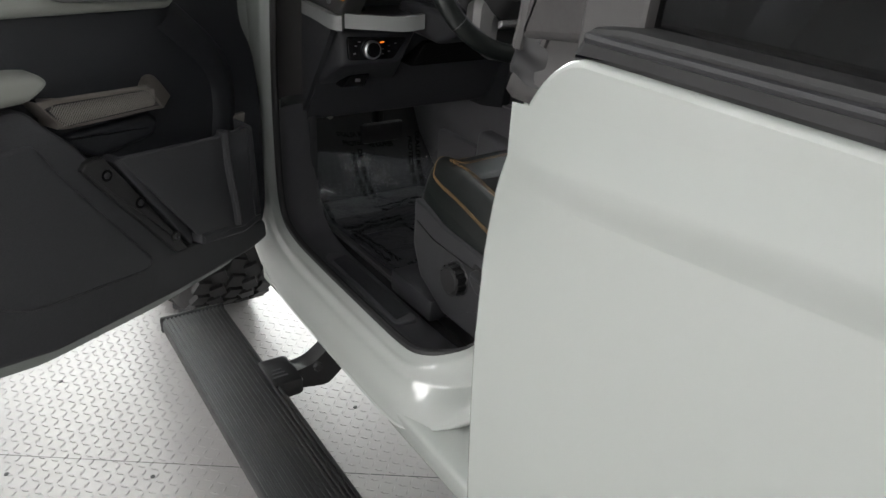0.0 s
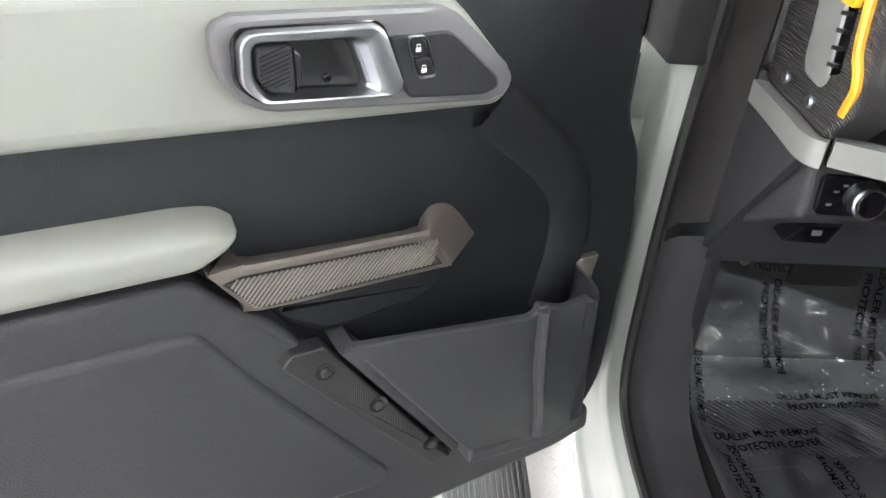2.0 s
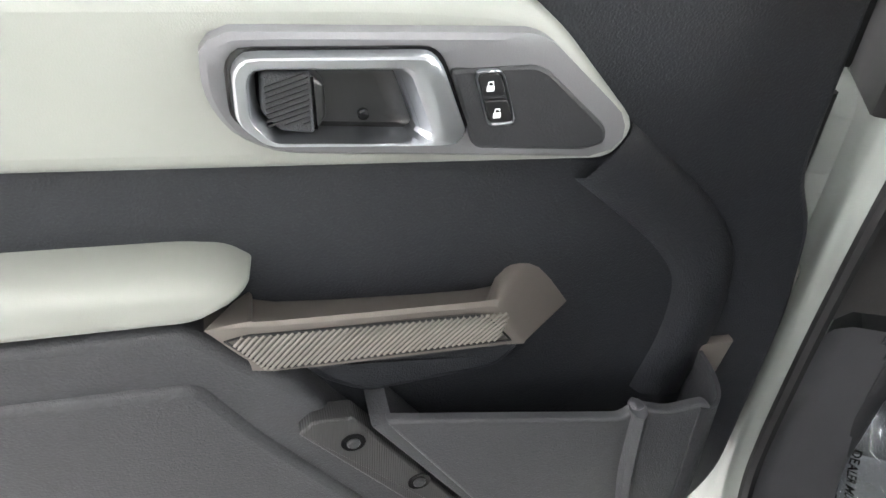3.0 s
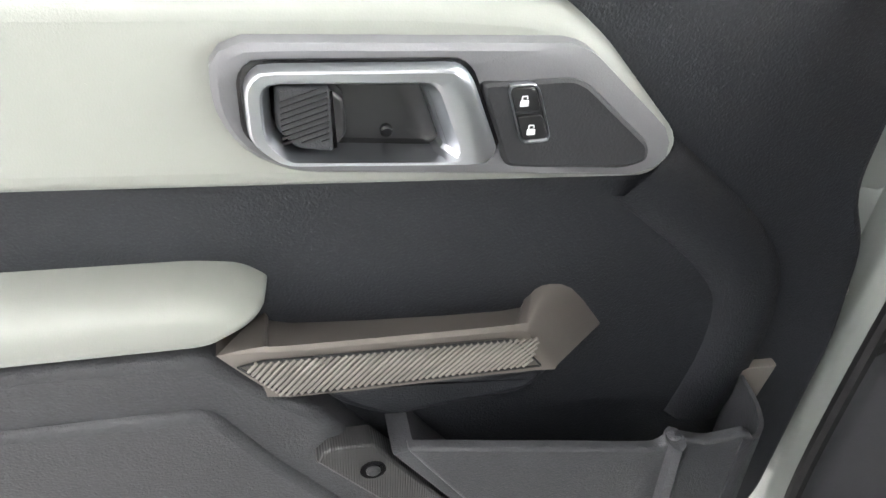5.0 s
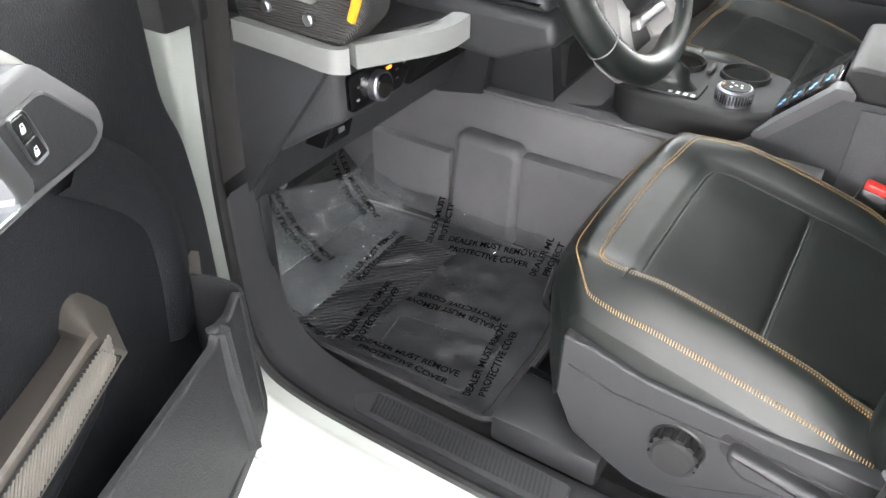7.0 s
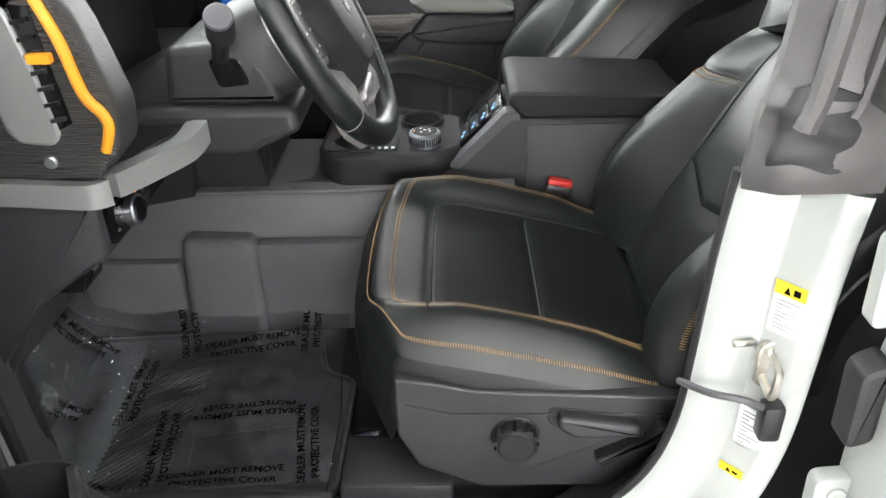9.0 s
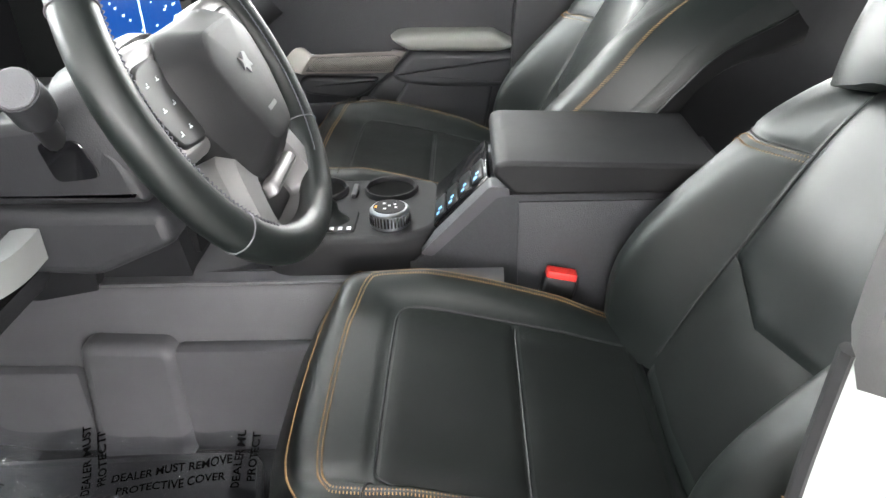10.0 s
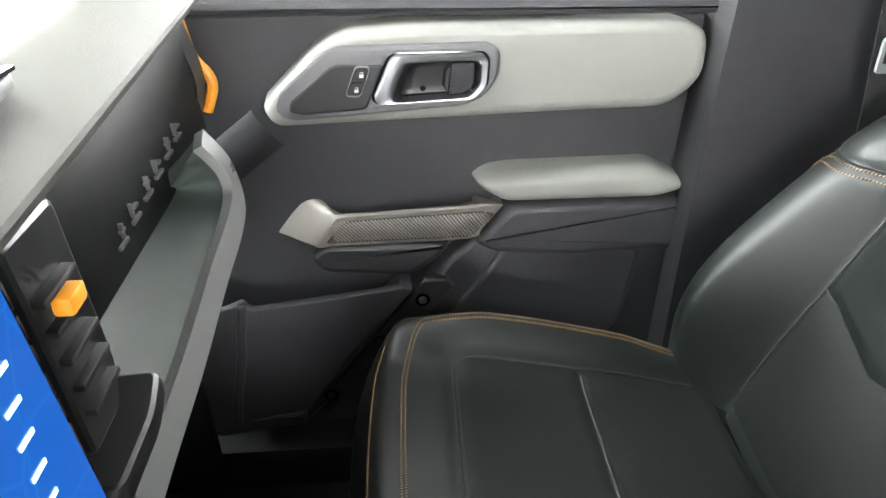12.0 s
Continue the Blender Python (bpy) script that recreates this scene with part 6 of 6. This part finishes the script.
# ---- steering ----
def steering():
    w = thing("steering_wheel", "black leather steering wheel with silver spokes", "steering wheel", m=look((0.333, -0.305, 1.218), (0.333, 0.695, 0.718)))
    R = 0.1625
    at = lambda a, r=R: Vector((r * math.cos(a), r * math.sin(a) * 0.98, 0.046))
    part("rim", tube([at(2 * math.pi * k / 72) for k in range(72)], 0.0178, 18, True, 0.95), LEATHER, w, "black leather wheel rim", 80)
    for a in (-0.64, math.pi + 0.64, 0.66, math.pi - 0.66):
        c, t = at(a), Vector((math.cos(a), math.sin(a), 0))
        part("rim_joint", tube([c + t * 0.0182 * math.cos(q) + Vector((0, 0, 0.0175 * math.sin(q))) for q in [2 * math.pi * k / 24 for k in range(24)]], 0.0008, 5, True), SAGE_DARK, w)
    bm = bmesh.new()
    for sg in (0, math.pi):
        for i in range(56):
            a0, a1 = -0.95 + sg + i * 0.034, -0.95 + sg + (i + 1) * 0.034
            p, q = at(a0, R - 0.0125) + Vector((0, 0, 0.0120)), at(a1, R - 0.0125) + Vector((0, 0, 0.0120))
            ra, rb = Vector((math.cos(a0), math.sin(a0), -0.9)) * 0.0019, Vector((math.cos(a1), math.sin(a1), -0.9)) * 0.0019
            tube([p + ra, q - rb], 0.0006, 5, bm=bm)
            tube([p - ra, q + rb], 0.0006, 5, bm=bm)
    tagged(part("cross_stitching", bm, THREAD_DARK, w), "grey cross stitching", kind="stuff")
    hub = rounded([(-0.060, 0.058), (0.060, 0.058), (0.090, 0.030), (0.084, -0.022), (0.052, -0.084), (0.030, -0.094), (-0.030, -0.094), (-0.052, -0.084), (-0.084, -0.022), (-0.090, 0.030)], 0.014, 5)
    bm = bmesh.new()
    rings = [[bm.verts.new((x * k, y * k2 - 0.004 * (1 - k2), z)) for x, y in hub] for k, k2, z in ((0.96, 0.96, 0.010), (1.0, 1.0, 0.040), (0.985, 0.985, 0.050), (0.93, 0.93, 0.058), (0.66, 0.72, 0.078), (0.60, 0.66, 0.080), (0.2, 0.2, 0.081))]
    for r0, r1 in zip(rings, rings[1:]):
        for k in range(len(hub)):
            bm.faces.new((r0[k - 1], r0[k], r1[k], r1[k - 1]))
    bm.faces.new(rings[0])
    bm.faces.new(rings[-1])
    h = part("airbag_cover", bm, DEEP, w, "dark grey airbag cover", 22)
    # plain emblem shape
    em = bmesh.new()
    prism(rounded([(-0.016, 0.010), (-0.004, 0.004), (0.004, 0.012), (0.014, 0.010), (0.010, 0.001), (0.016, -0.008), (0.006, -0.006), (-0.002, -0.013), (-0.008, -0.004), (-0.017, -0.006), (-0.010, 0.002)], 0.002, 2), 0.0805, 0.0825, XY, 0.0006, 2, em)
    for v in em.verts:
        v.co.x *= 0.75
        v.co.y *= 0.8
    part("emblem", em, SAGE_DARK, h)
    part("cover_mark", box(-0.012, 0.012, -0.045, -0.041, 0.0795, 0.0812, 0), SAGE_DARK, h)
    for sg in (-1, 1):
        sp = rounded([(sg * 0.050, 0.060), (sg * 0.120, 0.062), (sg * 0.150, 0.048), (sg * 0.156, 0.010), (sg * 0.146, -0.034), (sg * 0.070, -0.040)], 0.014, 4)
        spoke = part("spoke", prism(sp, 0.024, 0.048, XY, 0.010, 4), SPOKE, w, "satin silver spoke")
        part("button_pad", prism(rounded([(sg * 0.078, 0.046), (sg * 0.118, 0.047), (sg * 0.134, 0.036), (sg * 0.136, 0.006), (sg * 0.126, -0.022), (sg * 0.080, -0.028)], 0.010, 4), 0.044, 0.0515, XY, 0.003, 3), BUTTON, spoke)
        for i in range(3):
            for j in range(2):
                cx, cy = sg * 0.108 - 0.010 + 0.020 * j, -0.012 + 0.021 * i
                bm = box(cx - 0.0026, cx + 0.0026, cy - 0.0007, cy + 0.0007, 0.0515, 0.0519, 0)
                if (i + j) % 2:
                    box(cx - 0.0007, cx + 0.0007, cy + 0.0008, cy + 0.0028, 0.0515, 0.0519, 0, bm)
                else:
                    box(cx + 0.0008, cx + 0.0020, cy + 0.0012, cy + 0.0030, 0.0515, 0.0519, 0, bm)
                part("button_symbol", bm, WHITE_INK, spoke)
    low = rounded([(-0.080, -0.045), (0.080, -0.045), (0.105, -0.118), (0.060, -0.160), (-0.060, -0.160), (-0.105, -0.118)], 0.014, 4)
    hole = rounded([(-0.034, -0.104), (0.034, -0.104), (0.046, -0.138), (-0.046, -0.138)], 0.008, 4)
    part("lower_spoke", frame_ring(low, hole, 0.016, 0.050, XY, 80, 0.010), SPOKE, w, "satin silver lower spoke")
    part("spoke_bar", prism(rounded([(-0.040, -0.094), (0.040, -0.094), (0.044, -0.108), (-0.044, -0.108)], 0.005, 3), 0.044, 0.056, XY, 0.005, 3), SPOKE, w)
    part("lower_infill", prism(hole, 0.018, 0.026, XY), PLASTIC_SMOOTH, w)
    col = thing("steering_column", "black plastic steering column shroud with stalks", "steering column")
    ax = Vector((0, 1.0, -0.44)).normalized()
    c0 = Vector((0.333, -0.327, 1.236)) + ax * 0.03
    bm = bmesh.new()
    rows = []
    upv = Vector((0, 0.44, 1)).normalized()
    for s, a, b, dn in ((-0.005, 0.060, 0.056, 0.058), (0.01, 0.070, 0.062, 0.066), (0.055, 0.072, 0.062, 0.068), (0.060, 0.060, 0.050, 0.055), (0.22, 0.058, 0.046, 0.050)):
        ring = []
        for k in range(28):
            t = 2 * math.pi * k / 28
            cx, cy = math.cos(t), math.sin(t)
            cx = math.copysign(abs(cx) ** 0.6, cx)
            cy = math.copysign(abs(cy) ** 0.6, cy)
            ring.append(bm.verts.new(c0 + ax * s + Vector((a * cx, 0, 0)) + upv * ((b if cy > 0 else dn) * cy)))
        rows.append(ring)
    for r0, r1 in zip(rows, rows[1:]):
        for k in range(28):
            bm.faces.new((r0[k - 1], r0[k], r1[k], r1[k - 1]))
    bm.faces.new(rows[0])
    bm.faces.new(rows[-1])
    part("shroud", bm, PLASTIC, col, smooth=60)
    stalk = part("stalk", tube(smooth_path([(0.275, -0.225, 1.205), (0.245, -0.236, 1.228), (0.210, -0.250, 1.256)], 4), 0.0105, 12), PLASTIC_SMOOTH, col)
    part("stalk_end", tube(smooth_path([(0.214, -0.249, 1.252), (0.200, -0.254, 1.264), (0.180, -0.260, 1.279)], 4), 0.0165, 16), PLASTIC, stalk, "rounded stalk end")
    part("stalk_cap", disc((0.180, -0.260, 1.279), (-0.75, -0.2, 0.62), 0.0155, 0.003, 20, bevel=0.001), PLASTIC_MID, stalk)
    part("stalk_housing", prism(rounded([(-0.300, 1.150), (-0.282, 1.205), (-0.235, 1.232), (-0.16, 1.225), (-0.15, 1.150)], 0.014), 0.40, 0.262, YZ, 0.012, 4), PLASTIC, col, "grey column cover with stalk slot")
    part("stalk_slot", prism(rounded([(-0.262, 1.178), (-0.250, 1.212), (-0.212, 1.210), (-0.222, 1.174)], 0.008), 0.265, 0.2605, YZ, 0.001), GLOSS, col)
    part("column_skirt", prism(rounded([(-0.318, 1.118), (-0.312, 1.150), (-0.15, 1.152), (-0.08, 1.15), (-0.08, 1.095), (-0.24, 1.085)], 0.012), 0.425, 0.250, YZ, 0.012, 4), PLASTIC, col, "lower column cover")


steering()


def pedals():
    p = thing("brake_pedal", "black rubber brake pedal in the footwell", "pedal")
    part("pad", box(0.306, 0.436, 0.185, 0.205, 0.730, 0.787, 0.012), RUBBER, p)
    part("arm", box(0.36, 0.38, 0.20, 0.24, 0.76, 0.98, 0.004), PLASTIC_SMOOTH, p)


pedals()


# ---- floor mat, protective film ----
def mats():
    m = thing("floor_mat", "black rubber floor mat with ribbed field", "floor mat")
    out = rounded([(0.135, -0.325), (0.135, 0.14), (0.20, 0.30), (0.52, 0.26), (0.545, -0.10), (0.545, -0.24), (0.42, -0.27), (0.40, -0.325)], 0.03, 4)
    part("mat", prism(out, 0.576, 0.588, XY, 0.004), MAT_RUBBER, m)
    bm = bmesh.new()
    q = math.sqrt(0.5)
    for i in range(32):
        c = 0.090 + i * 0.0085
        lo = -0.055 - 0.09 * max(0.0, c - 0.22)
        ends = [(q * (2 * c - y / q), y) for y in (0.058, lo)]
        ends = [(min(max(x, 0.152), 0.465), y if 0.152 <= x <= 0.465 else 2 * q * c - min(max(x, 0.152), 0.465)) for x, y in ends]
        tube([(x, y, 0.5895) for x, y in ends], 0.0030, 6, bm=bm)
    tagged(part("ribs", bm, MAT_RUBBER, m), "slanting ribs of the mat", kind="stuff")
    part("heel_pad", prism(rounded([(0.261, -0.075), (0.288, -0.262), (0.163, -0.258), (0.151, -0.092)], 0.012, 3), 0.586, 0.592, XY, 0.003), MAT_RUBBER, m)
    part("mat_edge", tube([(p[0], p[1], 0.588) for p in out], 0.006, 6, True), MAT_RUBBER, m)
    f = thing("plastic_floor_film", "clear crinkled plastic protective film with black print", "plastic film")
    rnd = random.Random(5)
    ph = [rnd.uniform(0, 6.28) for _ in range(8)]

    def rise(x, y):
        """Height of the film: it lies on the mat, climbs the toe board and lifts along the tunnel."""
        z = 0.5985 + 0.0028 * math.sin(34 * x + 6 * y + ph[0]) * math.sin(23 * y + ph[1]) + 0.0022 * math.sin(70 * x + 55 * y + ph[2]) * math.sin(40 * y - 25 * x + ph[3])
        z += 0.0016 * math.sin(130 * x - 60 * y + ph[4]) * max(0, math.sin(9 * x + 11 * y + ph[5]))
        # sharp crinkles on top of the soft bulges
        for k, a in ((11.0, 0.0055), (24.0, 0.0026), (47.0, 0.0010)):
            z += a * max(0.0, 1 - 5.0 * abs(noise.noise((x * k + 3.1, y * k * 0.8 + 7.7, k)))) * max(0.0, 0.5 + 1.2 * noise.noise((x * 6, y * 6, k + 2)))
        z += 0.25 * max(0.0, y - 0.12) + 0.68 * max(0.0, y - 0.22) + 0.9 * max(0.0, y - 0.33)
        z += 0.058 * min(1.0, max(0, (x - 0.46) / 0.13)) ** 1.6
        z += 0.012 * max(0, 0.16 - x) / 0.035
        return z

    def film(u, v):
        x = 0.124 + (0.495 + 0.03 * math.sin(3.1 * v + 0.4)) * u
        y = -0.318 + (0.640 - 0.11 * u) * v + 0.025 * u * (1 - v) + 0.004 * math.sin(11 * u + 1)
        return Vector((x, y, rise(x, y)))
    part("sheet", sheet(film, 120, 130), FILM, f, smooth=80)
    part("sheet_edge", tube([film(i / 40, 0) for i in range(41)] + [film(1, i / 40) for i in range(1, 41)], 0.0007, 4), FILM, f)
    words = [text_mesh("DEALER MUST REMOVE", 0.0170, "print", 0.00035), text_mesh("PROTECTIVE COVER", 0.0170, "print", 0.00035)]
    for x, y, turn in ((0.159, -0.155, -84), (0.236, -0.270, 9), (0.308, -0.157, 96), (0.227, -0.040, 8), (0.140, 0.074, -106), (0.313, 0.194, -103), (0.363, 0.048, 3),
                       (0.490, 0.206, -114), (0.482, -0.127, -81), (0.553, -0.231, 3), (0.541, 0.007, 17), (0.380, 0.300, -5), (0.150, 0.270, -95)):
        M = pose(x, y, 0, 0, 0, turn)
        for i, w in enumerate(words):
            dm = w.copy()
            for v in dm.vertices:
                q = M @ Vector((v.co.x, v.co.y + (0.011 if i == 0 else -0.011), 0))
                v.co = (q.x, q.y, rise(q.x, q.y) + 0.0052)
            dm.materials.append(BLACK_INK)
            ob = new("print", dm)
            ob.parent = f


mats()


# ---- raised lozenges of the floor plate ----
def lozenges():
    bm = bmesh.new()
    proto = [(-0.012, 0, 0), (0, 0.0035, 0), (0.012, 0, 0), (0, -0.0035, 0), (-0.006, 0, 0.0016), (0.006, 0, 0.0016)]
    faces = [(0, 3, 4), (0, 4, 1), (3, 5, 4), (1, 4, 5), (3, 2, 5), (1, 5, 2)]
    verts, fs = [], []
    n = 0
    s = 0.026
    for i in range(-58, 62):
        for j in range(-64, 64):
            x, y = i * s - 0.1, j * s + 0.2
            if x > 1.1 or x < -1.6 or y < -1.2 or y > 1.8:
                continue
            t = 0.785 if (i + j) % 2 else -0.785
            c, q = math.cos(t), math.sin(t)
            verts += [(x + a * c - b * q, y + a * q + b * c, z + 0.0002) for a, b, z in proto]
            fs += [tuple(k + n for k in f) for f in faces]
            n += 6
    me = bpy.data.meshes.new("lozenges")
    me.from_pydata(verts, [], fs)
    me.materials.append(PLATE)
    ob = new("floor_lozenges", me)
    ob.parent = bpy.data.objects["floor"]
    tagged(ob, "raised lozenges of the tread plate", kind="stuff")
    for k, (a, b) in enumerate((((-3.0, 1.86), (3.0, -2.2)),)):
        bm = tube([(a[0], a[1], 0.0), (b[0], b[1], 0.0)], 0.0014, 6, flat=0.3)
        part("plate_joint", bm, RUBBER, bpy.data.objects["floor"])
    for x, y in ((-0.713, 0.244), (-0.677, 0.206), (-0.37, 0.02), (0.2, 0.02), (-0.5, 0.55)):
        part("floor_screw", disc((x, y, 0.0), (0, 0, 1), 0.006, 0.002, 10), RUBBER, bpy.data.objects["floor"])


lozenges()
